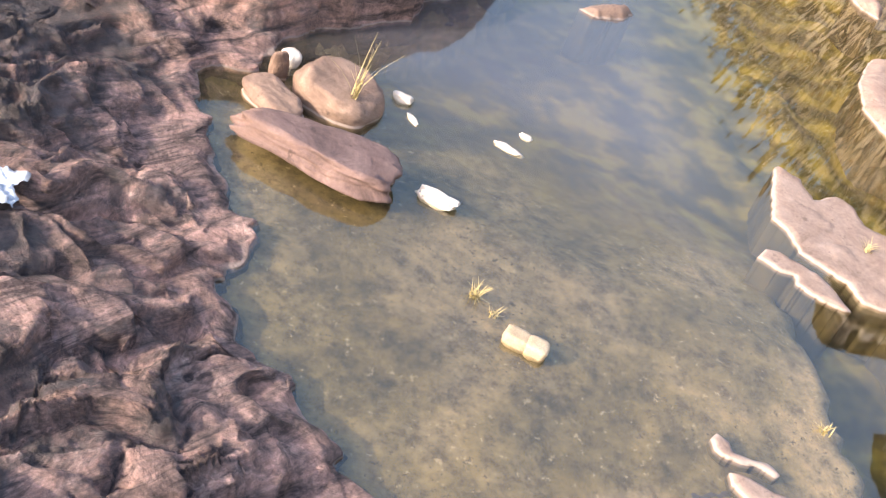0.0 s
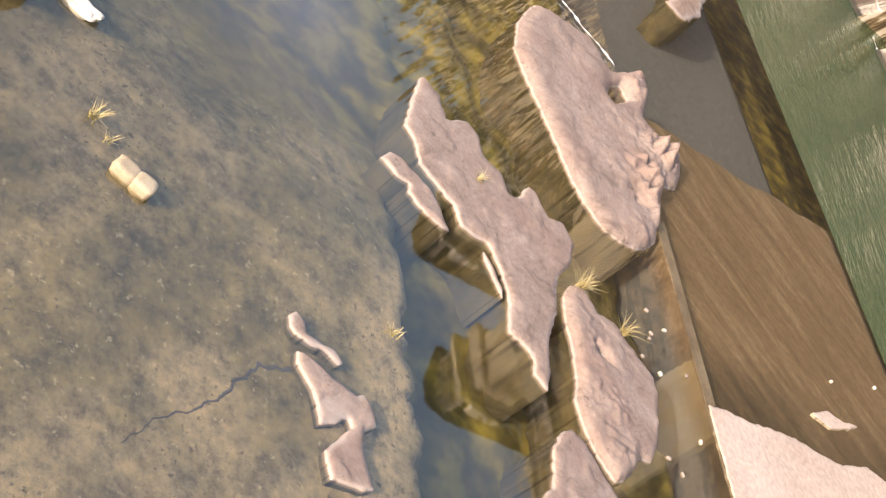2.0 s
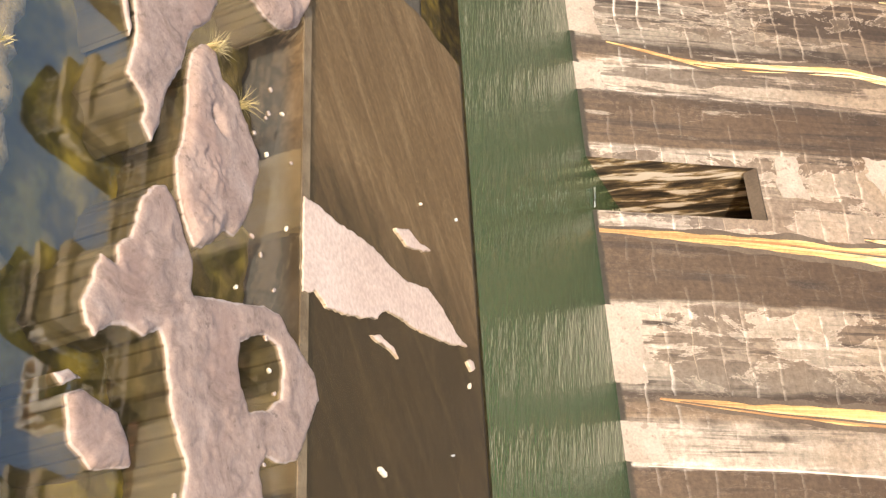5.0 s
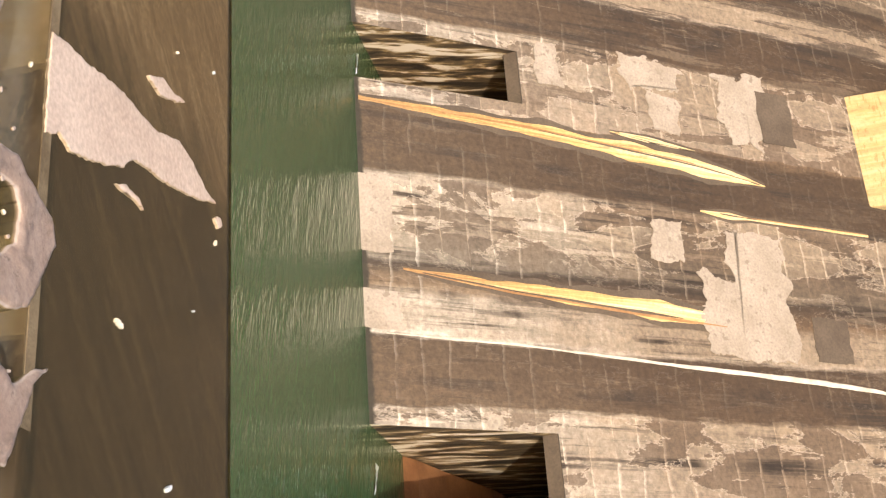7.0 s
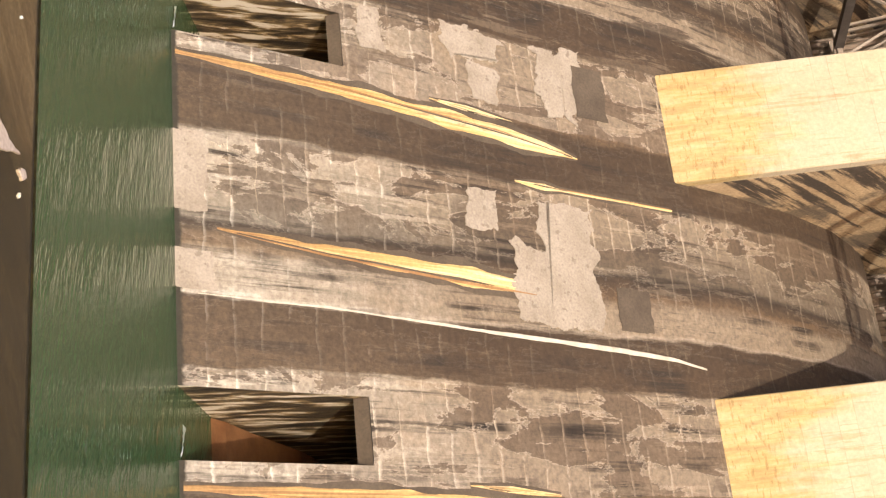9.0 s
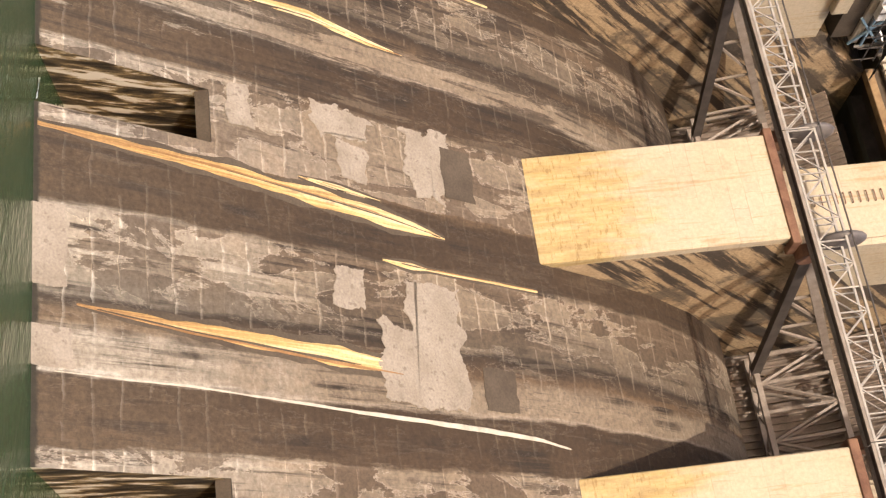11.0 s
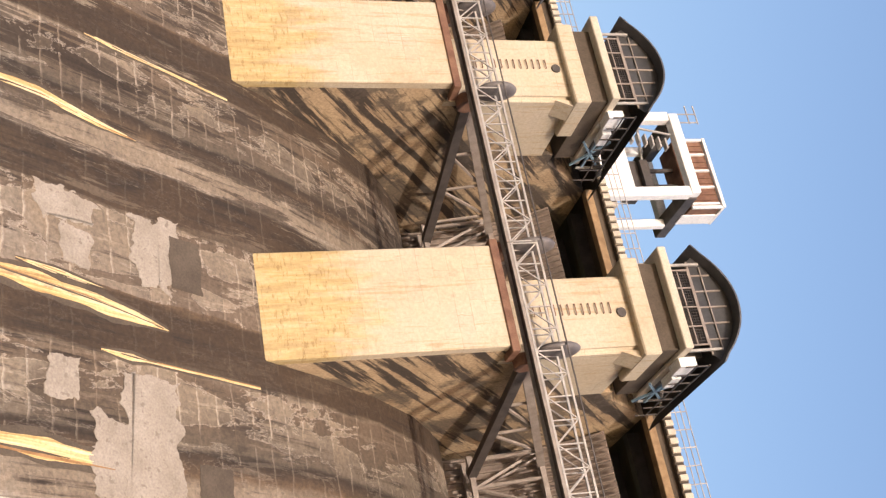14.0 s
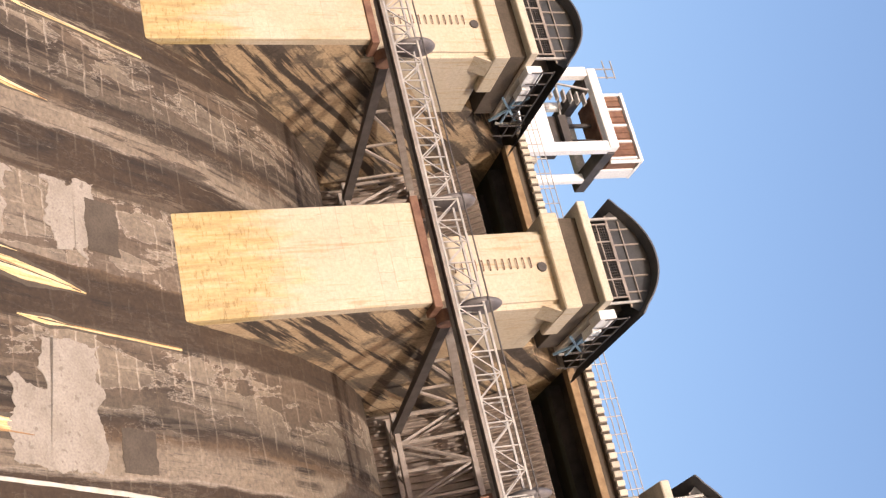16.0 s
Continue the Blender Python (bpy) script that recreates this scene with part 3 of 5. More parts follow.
ground = tagged(smooth(part("ground", bm, BED)), "tan and olive river bed under shallow clear water", "river bed", kind="structure")

bm = bmesh.new()
grid(bm, 60, 40, lambda u, v: (-150 + 300 * u, -150 + (150 + APRON_Y1) * v, 0.0))
tagged(part("water", bm, POOL), "clear shallow river pool reflecting the sky", "water", kind="structure")
bm = bmesh.new()
grid(bm, 60, 6, lambda u, v: (-150 + 300 * u, APRON_Y1 + (5.0 - APRON_Y1) * v, 0.0))
tagged(part("channel_water", bm, GREEN), "rippled green water along the toe of the dam", "water", kind="structure")

# apron slab with its proud, dry patches
bm = bmesh.new()


def apron_top(x, y):
    """Height of the slab: awash, then scoured away beyond a slanting edge."""
    lip = -0.02 if y < APRON_Y0 + 0.3 and y > APRON_Y0 + 0.05 else -0.05
    d = -17.5 - x - 0.12 * (y + 13) + 0.35 * fbm(x * 0.6, y * 0.5, 71, 3)
    return lip - 0.9 * max(0.0, min(1.0, d / 0.9))


ays = [APRON_Y0, APRON_Y0 + 0.06, APRON_Y0 + 0.29, APRON_Y0 + 0.31] + [APRON_Y0 + 0.5 + 0.25 * k for k in range(26)] + [APRON_Y1]
axs = [-40 + 0.5 * k for k in range(34)] + [-23 + 0.12 * k for k in range(60)] + [-15.6 + 1.2 * k for k in range(40)] + [60]
av = [[bm.verts.new((x, y, apron_top(x, y))) for y in ays] for x in axs]
for p, q in zip(av, av[1:]):
    for k in range(len(ays) - 1):
        bm.faces.new((p[k], q[k], q[k + 1], p[k + 1]))
r = bmesh.ops.extrude_edge_only(bm, edges=[e for e in bm.edges if e.is_boundary])
for v in r["geom"]:
    if isinstance(v, bmesh.types.BMVert):
        v.co.z = -3.2
bmesh.ops.recalc_face_normals(bm, faces=bm.faces)
apron = tagged(smooth(part("pavement", bm, APRON)), "brown silted concrete apron awash with water", "apron", kind="structure")


def plan_distance(px, py, plan):
    """Signed distance of points to a closed plan outline, negative inside."""
    d = np.full(px.shape, 1e9)
    inside = np.zeros(px.shape, bool)
    for (ax, ay), (bx, by) in zip(plan, plan[1:] + plan[:1]):
        ex, ey = bx - ax, by - ay
        k = np.clip(((px - ax) * ex + (py - ay) * ey) / (ex * ex + ey * ey + 1e-12), 0, 1)
        d = np.minimum(d, np.hypot(px - ax - k * ex, py - ay - k * ey))
        cross = (ay > py) != (by > py)
        inside ^= cross & (px < ex * (py - ay) / (ey if abs(ey) > 1e-9 else 1e-9) + ax)
    return np.where(inside, -d, d)


def rock(name, material, plan, height, label, edge=0.03, step=0.04, ragged=0.03, lump=0.3, holes=(), knolls=(), seed=0.0, group="", foot=-1.1):
    """A flat-topped rock: its plan gives the shape, fine noise the ragged edge, and the sides drop steeply into the water."""
    ax, ay = [p[0] for p in plan], [p[1] for p in plan]
    x0, y0 = min(ax) - 3 * step, min(ay) - 3 * step
    nx, ny = int((max(ax) - x0) / step) + 4, int((max(ay) - y0) / step) + 4
    gx, gy = np.meshgrid(x0 + step * np.arange(nx), y0 + step * np.arange(ny), indexing="ij")
    d = plan_distance(gx, gy, plan)
    for hole in holes:
        d = np.maximum(d, -plan_distance(gx, gy, hole))
    for i in range(nx):
        for j in range(ny):
            if abs(d[i, j]) < 3 * ragged + 2 * step:
                x, y = gx[i, j], gy[i, j]
                d[i, j] += ragged * (0.8 * noise.noise((x * 4, y * 4, seed)) + 0.7 * noise.noise((x * 10, y * 10, seed)) + 0.25)
    sx, sy = np.gradient(d, step)
    n = np.maximum(np.hypot(sx, sy), 0.3)
    bm = bmesh.new()
    vs = {}
    for i in range(nx - 1):
        for j in range(ny - 1):
            q = [(i, j), (i + 1, j), (i + 1, j + 1), (i, j + 1)]
            if min(d[k] for k in q) >= 0:
                continue
            for k in q:
                if k in vs:
                    continue
                x, y, e = gx[k], gy[k], d[k]
                if e > -0.3 * step:
                    m = min(abs(e), 1.5 * step) * (1 if e > 0 else -1) / n[k]
                    x, y, z = x - sx[k] / n[k] * m, y - sy[k] / n[k] * m, 0.004
                else:
                    rise = 1 - math.exp(e / edge)
                    z = height * rise * (1 + lump * fbm(x * 0.9, y * 0.9, seed + 2, 2))
                    lay = fbm(x * 2.1 + 0.9 * y, y * 1.5, seed + 6, 4)
                    z += rise * (min(0.16 * height, 0.011) * max(-1.0, min(1.0, (lay - 0.12) * 14)) + min(0.1 * height, 0.006) * fbm(x * 7, y * 7, seed + 5, 3))
                    for kx, ky, kr, kh in knolls:
                        g = math.exp(-((x - kx) ** 2 + (y - ky) ** 2) / kr ** 2)
                        z += rise * g * kh * (0.3 + 2.2 * abs(fbm(x * 3.6, y * 3.6, seed + 8, 4)))
                    z = max(z, 0.012)
                vs[k] = bm.verts.new((x, y, z))
            bm.faces.new([vs[k] for k in q])
    rim = [e for e in bm.edges if e.is_boundary]
    r = bmesh.ops.extrude_edge_only(bm, edges=rim)
    for v in r["geom"]:
        if isinstance(v, bmesh.types.BMVert):
            v.co.z = foot
    bmesh.ops.recalc_face_normals(bm, faces=bm.faces)
    return tagged(smooth(part(name, bm, material)), label, "rock", group)


POOL_ROCKS = "rocks in the pool"
rock("rock_island", PALEROCK, [(-13.96, -21.78), (-13.75, -21.45), (-13.27, -21.38), (-13.56, -20.95), (-13.36, -20.74), (-12.92, -20.66), (-12.79, -20.36), (-12.42, -20.28), (-12.48, -20.08), (-12.89, -19.82),
                               (-12.85, -19.64), (-12.44, -19.51), (-12.52, -19.15), (-12.16, -18.98), (-11.69, -19.16), (-11.16, -19.54), (-10.47, -19.67), (-9.93, -19.93), (-9.33, -20.02), (-8.97, -20.13),
                               (-9.16, -20.35), (-9.48, -20.33), (-9.68, -20.71), (-10.36, -20.6), (-10.82, -20.73), (-11.13, -20.88), (-11.09, -21.1), (-11.16, -21.36), (-11.5, -21.44), (-11.75, -21.76),
                               (-11.93, -22.0), (-12.35, -22.05), (-12.59, -22.2), (-13.37, -22.0)], 0.055, "long low pale pink rock island with ragged edges", seed=1.0, group=POOL_ROCKS)
rock("rock_islet", PALEROCK, [(-11.63, -22.67), (-11.84, -22.51), (-11.84, -22.32), (-11.69, -22.06), (-11.54, -21.84), (-11.22, -21.65), (-10.93, -21.56), (-10.93, -21.74), (-11.08, -22.09), (-11.25, -22.25), (-11.41, -22.21), (-11.43, -22.41)],
     0.05, "narrow pale rock sliver beside the island", 0.025, 0.03, 0.02, seed=2.0, group=POOL_ROCKS)
rock("rock_islet", PALEROCK, [(-10.95, -20.98), (-10.7, -20.82), (-10.35, -20.7), (-10.2, -20.72), (-10.5, -20.86), (-10.8, -20.98)], 0.05, "thin pale rock sliver", 0.02, 0.025, 0.012, seed=2.5, group=POOL_ROCKS)
rock("rock_island", PALEROCK, [(-18.36, -18.72), (-18.51, -18.2), (-18.55, -17.69), (-18.56, -17.32), (-18.24, -17.05), (-17.85, -16.87), (-18.21, -16.31), (-18.64, -15.63), (-17.73, -15.8), (-17.0, -16.1), (-16.63, -15.86),
                               (-16.61, -15.27), (-15.92, -15.38), (-15.39, -15.65), (-15.23, -16.04), (-14.62, -16.35), (-13.95, -16.59), (-13.46, -16.77), (-13.03, -17.18), (-12.86, -17.67), (-12.92, -18.14),
                               (-13.23, -18.47), (-13.67, -18.71), (-14.35, -18.9), (-14.98, -19.11), (-15.63, -19.33), (-16.39, -19.54), (-17.39, -19.29)], 0.16, "large smooth pink rock island with a craggy pitted side", 0.10, 0.05, 0.04, 0.15,
     holes=[[(-17.6, -16.6), (-17.3, -16.45), (-17.0, -16.75), (-16.8, -17.05), (-17.0, -17.1), (-17.4, -16.85)], [(-14.35, -17.05), (-14.15, -16.95), (-14.1, -17.1), (-14.3, -17.18)]],
     knolls=[(-16.0, -16.1, 0.5, 0.22), (-15.0, -16.6, 0.45, 0.16), (-14.3, -16.9, 0.4, 0.14), (-17.9, -16.2, 0.4, 0.18), (-13.4, -17.3, 0.3, 0.08)], seed=3.0, group=POOL_ROCKS)
rock("rock_island", PALEROCK, [(-11.23, -19.27), (-11.26, -19.05), (-10.92, -18.81), (-10.9, -18.5), (-10.69, -18.31), (-10.42, -18.05), (-10.18, -17.83), (-9.73, -17.85), (-9.3, -17.97), (-8.84, -18.14), (-8.62, -18.3), (-8.59, -18.54), (-8.25, -18.8),
                               (-8.08, -18.97), (-8.03, -19.15), (-8.3, -19.39), (-8.64, -19.57), (-9.05, -19.63), (-9.46, -19.53), (-10.04, -19.5), (-10.51, -19.53), (-10.89, -19.49)], 0.13, "tapered pink rock with a small dark hole", 0.05, 0.035, 0.025, 0.2,
     holes=[[(-10.25, -19.02), (-10.15, -18.88), (-10.0, -18.84), (-10.05, -18.97), (-10.17, -19.02)]], knolls=[(-9.3, -19.0, 0.35, 0.06), (-8.5, -19.0, 0.25, 0.06), (-10.2, -19.2, 0.3, 0.05)], seed=4.0, group=POOL_ROCKS)
rock("rock_island", PALEROCK, [(-8.39, -20.05), (-8.56, -19.81), (-8.44, -19.58), (-8.12, -19.39), (-7.82, -19.16), (-7.36, -19.12), (-7.5, -18.77), (-7.7, -18.15), (-7.98, -17.47), (-8.0, -17.12), (-7.82, -16.84), (-7.52, -16.18),
                               (-7.15, -16.03), (-6.53, -16.36), (-6.07, -16.61), (-5.88, -16.94), (-5.86, -17.4), (-5.57, -17.5), (-5.31, -17.4), (-4.97, -16.83), (-5.34, -16.31), (-5.4, -16.02), (-5.08, -16.36), (-4.69, -16.5),
                               (-4.21, -16.69), (-3.93, -16.85), (-3.8, -17.3), (-4.02, -18.28), (-4.34, -18.76), (-4.7, -19.04), (-5.18, -19.0), (-5.66, -19.34), (-6.42, -19.56), (-6.63, -19.67), (-6.4, -19.95), (-6.42, -20.26),
                               (-6.31, -20.49), (-6.06, -20.75), (-6.15, -20.9), (-6.37, -21.01), (-7.06, -20.8), (-7.07, -20.56), (-7.3, -20.55), (-7.52, -20.34), (-8.13, -20.23)], 0.06, "pale pink rock shelf with a round water hole",
     holes=[[(-7.18, -18.03), (-7.52, -17.52), (-7.52, -17.13), (-7.25, -17.0), (-6.78, -17.04), (-6.47, -17.42), (-6.32, -17.79), (-6.58, -17.97), (-6.84, -18.08)]], seed=5.0, group=POOL_ROCKS)
rock("rock_islet", PALEROCK, [(-8.27, -24.08), (-8.38, -23.98), (-8.28, -23.86), (-8.14, -23.85), (-8.1, -23.66), (-8.09, -23.47), (-7.95, -23.37), (-7.9, -23.44), (-8.0, -23.62), (-8.0, -23.8), (-8.05, -24.0), (-8.13, -24.06)],
     0.035, "thin bleached rock sliver awash", 0.02, 0.022, 0.012, seed=6.0, group=POOL_ROCKS)
rock("rock_islet", PALEROCK, [(-7.85, -23.97), (-7.87, -23.86), (-7.81, -23.71), (-7.7, -23.52), (-7.67, -23.37), (-7.61, -23.21), (-7.67, -23.1), (-7.61, -23.01), (-7.31, -22.95), (-7.2, -23.12), (-7.01, -23.16), (-6.77, -23.09), (-6.53, -23.03),
                              (-6.47, -23.15), (-6.48, -23.33), (-6.46, -23.57), (-6.65, -23.63), (-6.78, -23.63), (-6.96, -23.47), (-7.18, -23.3), (-7.26, -23.34), (-7.14, -23.48), (-7.06, -23.69), (-7.27, -23.73), (-7.45, -23.79), (-7.7, -23.98)],
     0.045, "low pinkish grey rock awash in the shallows", 0.025, 0.025, 0.015, seed=7.0, group=POOL_ROCKS)
rock("rock_islet", PALEROCK, [(-5.42, -21.28), (-5.55, -21.08), (-5.53, -20.86), (-5.43, -21.02), (-5.34, -21.14)], 0.05, "small pale rock awash", 0.03, 0.025, 0.02, seed=8.0, group=POOL_ROCKS)
rock("rock_islet", PALEROCK, [(-5.25, -21.09), (-5.41, -20.89), (-5.38, -20.53), (-5.37, -20.29), (-5.2, -20.14), (-4.86, -19.95), (-4.62, -20.6), (-4.8, -20.95)], 0.08, "low pale rock awash", 0.03, 0.035, 0.02, seed=8.5, group=POOL_ROCKS)
rock("rock_islet", TANROCK, [(-17.2, -24.35), (-17.5, -24.0), (-17.7, -23.5), (-17.5, -23.35), (-17.2, -23.6), (-17.05, -24.1)], 0.14, "low tan rock in open water", 0.08, 0.05, 0.05, seed=9.0, group=POOL_ROCKS)
rock("rock_islet", PALEROCK, [(-21.0, -18.3), (-21.0, -17.75), (-20.5, -17.7), (-20.2, -17.9), (-20.5, -18.2)], 0.2, "pale rock in open water", 0.08, 0.06, 0.05, seed=9.5, group=POOL_ROCKS)
rock("rock_islet", TANROCK, [(-22.9, -13.7), (-24.4, -12.6), (-27.5, -11.2), (-32.5, -9.8), (-33.0, -8.6), (-27.0, -10.3), (-23.5, -12.2), (-22.6, -13.1)], 0.06, "low tan sediment ledge at the end of the apron", 0.15, 0.12, 0.1, seed=9.8)

bm = bmesh.new()
box(bm, (-14.2, APRON_Y0 + 0.01, -0.03), (-4.5, APRON_Y0 + 0.24, -0.012))
part("edge_strip", bm, STRIP, apron, "worn pale concrete edge")
# dry patches on the apron
for k, (plan, lab) in enumerate((([(-10.32, -16.53), (-10.41, -16.06), (-10.42, -15.55), (-10.54, -14.91), (-10.61, -14.24), (-10.57, -13.66), (-10.61, -12.93), (-10.88, -12.12), (-10.74, -11.46), (-10.5, -10.91), (-10.44, -10.43), (-10.16, -11.11),
                                   (-9.94, -11.96), (-9.77, -12.76), (-9.71, -13.38), (-9.59, -13.89), (-9.27, -14.22), (-8.94, -15.08), (-8.73, -15.77), (-8.85, -16.09), (-8.65, -16.53)], "large dry pale patch"),
                                 ([(-11.45, -13.43), (-11.75, -12.85), (-11.71, -12.41), (-11.83, -11.82), (-11.6, -12.21), (-11.34, -12.92), (-11.39, -13.23)], "small dry pale patch"),
                                 ([(-8.9, -14.55), (-9.05, -14.06), (-9.05, -13.58), (-8.91, -13.41), (-8.94, -13.79), (-8.88, -14.18)], "small dry pale patch"),
                                 ([(-10.1, -10.5), (-10.25, -10.2), (-10.1, -10.1), (-9.95, -10.3)], "small dry pale patch"))):
    r = rock("dry_patch", DRY, plan, 0.012, lab + " of concrete on the apron", 0.02, 0.03, 0.035, 0.2, seed=20.0 + k, foot=-0.1)
    r.parent = apron
    del r["category"]

# ---- rocky bank below the camera ----
bm = bmesh.new()


def bank(u, v):
    x = -24 + 30 * u
    e = bank_edge(x) + 0.16 * fbm(x * 2.2, 3.3, 1, 5)
    d = v ** 1.5 * 9.0
    y = e + 0.25 - d
    # folded, water-worn ribs that run slantwise down to the pool
    wx, wy = 0.9 * fbm(x * 0.4, y * 0.4, 30, 3), 0.9 * fbm(x * 0.4, y * 0.4, 40, 3)
    q, l = (x + wx) * 0.75 + (y + wy) * 0.65, (x + wx) * -0.65 + (y + wy) * 0.75
    rib = 1 - abs(noise.noise((q * 1.3, l * 0.35, 4))) * 2.4
    fine = 1 - abs(noise.noise((q * 3.6 + wy, l * 0.9, 9))) * 2.4
    crease = 1 - abs(noise.noise((q * 8.5 + 2 * wx, l * 2.2, 19))) * 2.4
    crag = fbm(x * 6.0, y * 6.0, 8, 4)
    rise = 1 - math.exp(-max(0.0, d - 0.25) * 0.75)
    z = -0.35 + min(d, 0.25) * 1.5 + rise * (0.24 + 0.26 * rib + 0.15 * fine * (0.5 + 0.5 * abs(rib)) + 0.06 * crease + 0.05 * crag + 0.16 * fbm(x * 0.5, y * 0.5, 11, 2)) + 0.10 * max(0, d - 1.0)
    z += 1.0 * max(0.0, min(1.0, (-13.6 - x) / 1.0)) * (1 - math.exp(-max(0.0, d - 0.25) * 5)) * (0.8 + 0.3 * rib + 0.1 * fine)
    z += 0.03 * math.sin(z * 30 + 3 * fbm(x, y, 50, 2))
    if d > 0.5:
        z = max(z, 0.03)
    px, py = x + 8.05, y + 29.45
    z -= 0.12 * math.exp(-(px * px + py * py) / 0.05)
    return (x + 0.2 * fbm(x, y, 20), y + 0.15 * fbm(x * 2, y * 2, 21), z)


grid(bm, 780, 280, bank)
tagged(smooth(part("rocky_bank", bm, BANKROCK)), "purple-brown folded and eroded rock bank at the pool", "rock bank", kind="structure")


def boulder(name, material, place, size, turn, tilt, label, seed, flat_top=1.0, amp=0.18, square=3.2, taper=0.0):
    bm = bmesh.new()
    bmesh.ops.create_icosphere(bm, subdivisions=5 if max(size) > 0.2 else 3, radius=1.0)
    for v in bm.verts:
        c = v.co.copy()
        p = square
        k = (abs(c.x) ** p + abs(c.y) ** p + abs(c.z) ** p) ** (-1 / p)
        c = c * k
        c *= 1 + amp * fbm(c.x * 1.1 + seed, c.y * 1.1, c.z * 1.1 + seed, 5) + (0.06 * abs(fbm(c.x * 4, c.y * 4, c.z * 4, 3)) if taper else 0.0)
        k = 0.5 - 0.5 * c.x
        c.y *= 1 - taper * k * k
        c.z -= taper * 0.25 * k
        c.z = min(c.z, flat_top + 0.05 * fbm(c.x * 3, c.y * 3, seed))
        v.co = Vector((c.x * size[0], c.y * size[1], c.z * size[2]))
    ob = smooth(part(name, bm, material))
    ob.matrix_world = pose(*place, tilt[0], tilt[1], turn)
    return tagged(ob, label, "rock")


boulder("boulder", REDROCK, (-11.45, -28.34, 0.18), (0.88, 0.47, 0.17), 78, (-9, 3), "reddish brown slab boulder tilted out of the pool", 2.0, 0.8, 0.20, 6.0, 0.65)
boulder("boulder", TANROCK, (-12.85, -28.1, 0.03), (0.54, 0.50, 0.34), 60, (0, 8), "rounded tan boulder behind the slab", 5.0, 0.8, 0.12)
boulder("boulder", TANROCK, (-12.40, -28.9, 0.05), (0.42, 0.26, 0.15), 40, (0, 0), "small tan boulder leaning on a larger one", 8.0)
boulder("standing_stone", TANROCK, (-13.0, -28.88, 0.12), (0.07, 0.11, 0.28), 20, (8, 6), "upright pointed tan stone by the bank", 9.0)
boulder("white_stone", WHITEROCK, (-13.45, -28.75, 0.05), (0.14, 0.12, 0.12), 20, (0, 0), "small pale stone at the foot of the bank", 9.6)
boulder("white_stone", WHITEROCK, (-11.22, -26.88, 0.03), (0.23, 0.095, 0.085), 68, (0, 0), "bleached white stone standing in shallow water", 3.3, 0.8, 0.35)
boulder("white_stone", WHITEROCK, (-13.2, -27.27, 0.02), (0.13, 0.07, 0.08), 70, (0, 0), "small white stone in the water", 4.3, 0.8, 0.3)
boulder("white_stone", WHITEROCK, (-12.8, -27.15, 0.01), (0.12, 0.03, 0.04), 30, (0, 0), "thin white stone sliver in the water", 4.9, 0.8, 0.3)
boulder("white_stone", WHITEROCK, (-12.68, -25.9, 0.0), (0.19, 0.06, 0.04), 60, (0, 0), "flat white stone just breaking the surface", 6.1, 0.8, 0.5)
boulder("white_stone", WHITEROCK, (-13.05, -25.63, 0.0), (0.09, 0.045, 0.04), 60, (0, 0), "small flat white stone just breaking the surface", 6.8, 0.8, 0.4)
boulder("cut_stone", CUT, (-9.12, -26.09, 0.03), (0.15, 0.11, 0.10), 68, (0, 4), "squared buff stone half of a broken block", 7.2, 0.8, 0.10, 5.0)
boulder("cut_stone", CUT, (-9.03, -25.89, 0.03), (0.12, 0.115, 0.105), 68, (0, 0), "squared buff stone half of a broken block", 7.9, 0.8, 0.10, 5.0)


def tuft(place, n, h, spread, label, seed):
    rnd = random.Random(seed)
    bm = bmesh.new()
    for _ in range(n):
        a, l = rnd.uniform(0, 6.28), h * rnd.uniform(0.5, 1.1)
        r = rnd.uniform(0.2, 1.0) * spread
        b = Vector((rnd.uniform(-1, 1) * 0.05, rnd.uniform(-1, 1) * 0.05, 0))
        prev = None
        for k in range(4):
            f = k / 3
            p = b + Vector((math.cos(a) * r * f * f, math.sin(a) * r * f * f, l * f))
            s = Vector((-math.sin(a), math.cos(a), 0)) * 0.008 * (1.15 - f)
            cur = (bm.verts.new(p - s), bm.verts.new(p + s))
            if prev:
                bm.faces.new((prev[0], prev[1], cur[1], cur[0]))
            prev = cur
    ob = part("grass_tuft", bm, GRASS)
    ob.location = place
    return tagged(ob, label, "grass")


tuft((-12.55, -27.95, 0.25), 14, 0.8, 0.5, "dry yellow grass stalks growing beside the boulder", 1)
tuft((-11.2, -19.15, 0.03), 60, 0.3, 0.35, "tuft of dry grass between two rocks", 2)
tuft((-10.75, -18.35, 0.03), 40, 0.28, 0.35, "tuft of dry grass at the rock's edge", 3)
tuft((-9.75, -26.5, -0.05), 40, 0.16, 0.2, "small yellow weed in shallow water", 4)
tuft((-9.5, -26.3, -0.05), 20, 0.1, 0.12, "small yellow weed in shallow water", 5)
tuft((-8.75, -22.6, -0.05), 30, 0.12, 0.15, "small yellow weed in shallow water", 6)
tuft((-12.3, -20.9, 0.045), 25, 0.14, 0.2, "dry grass in a crack of the island", 7)


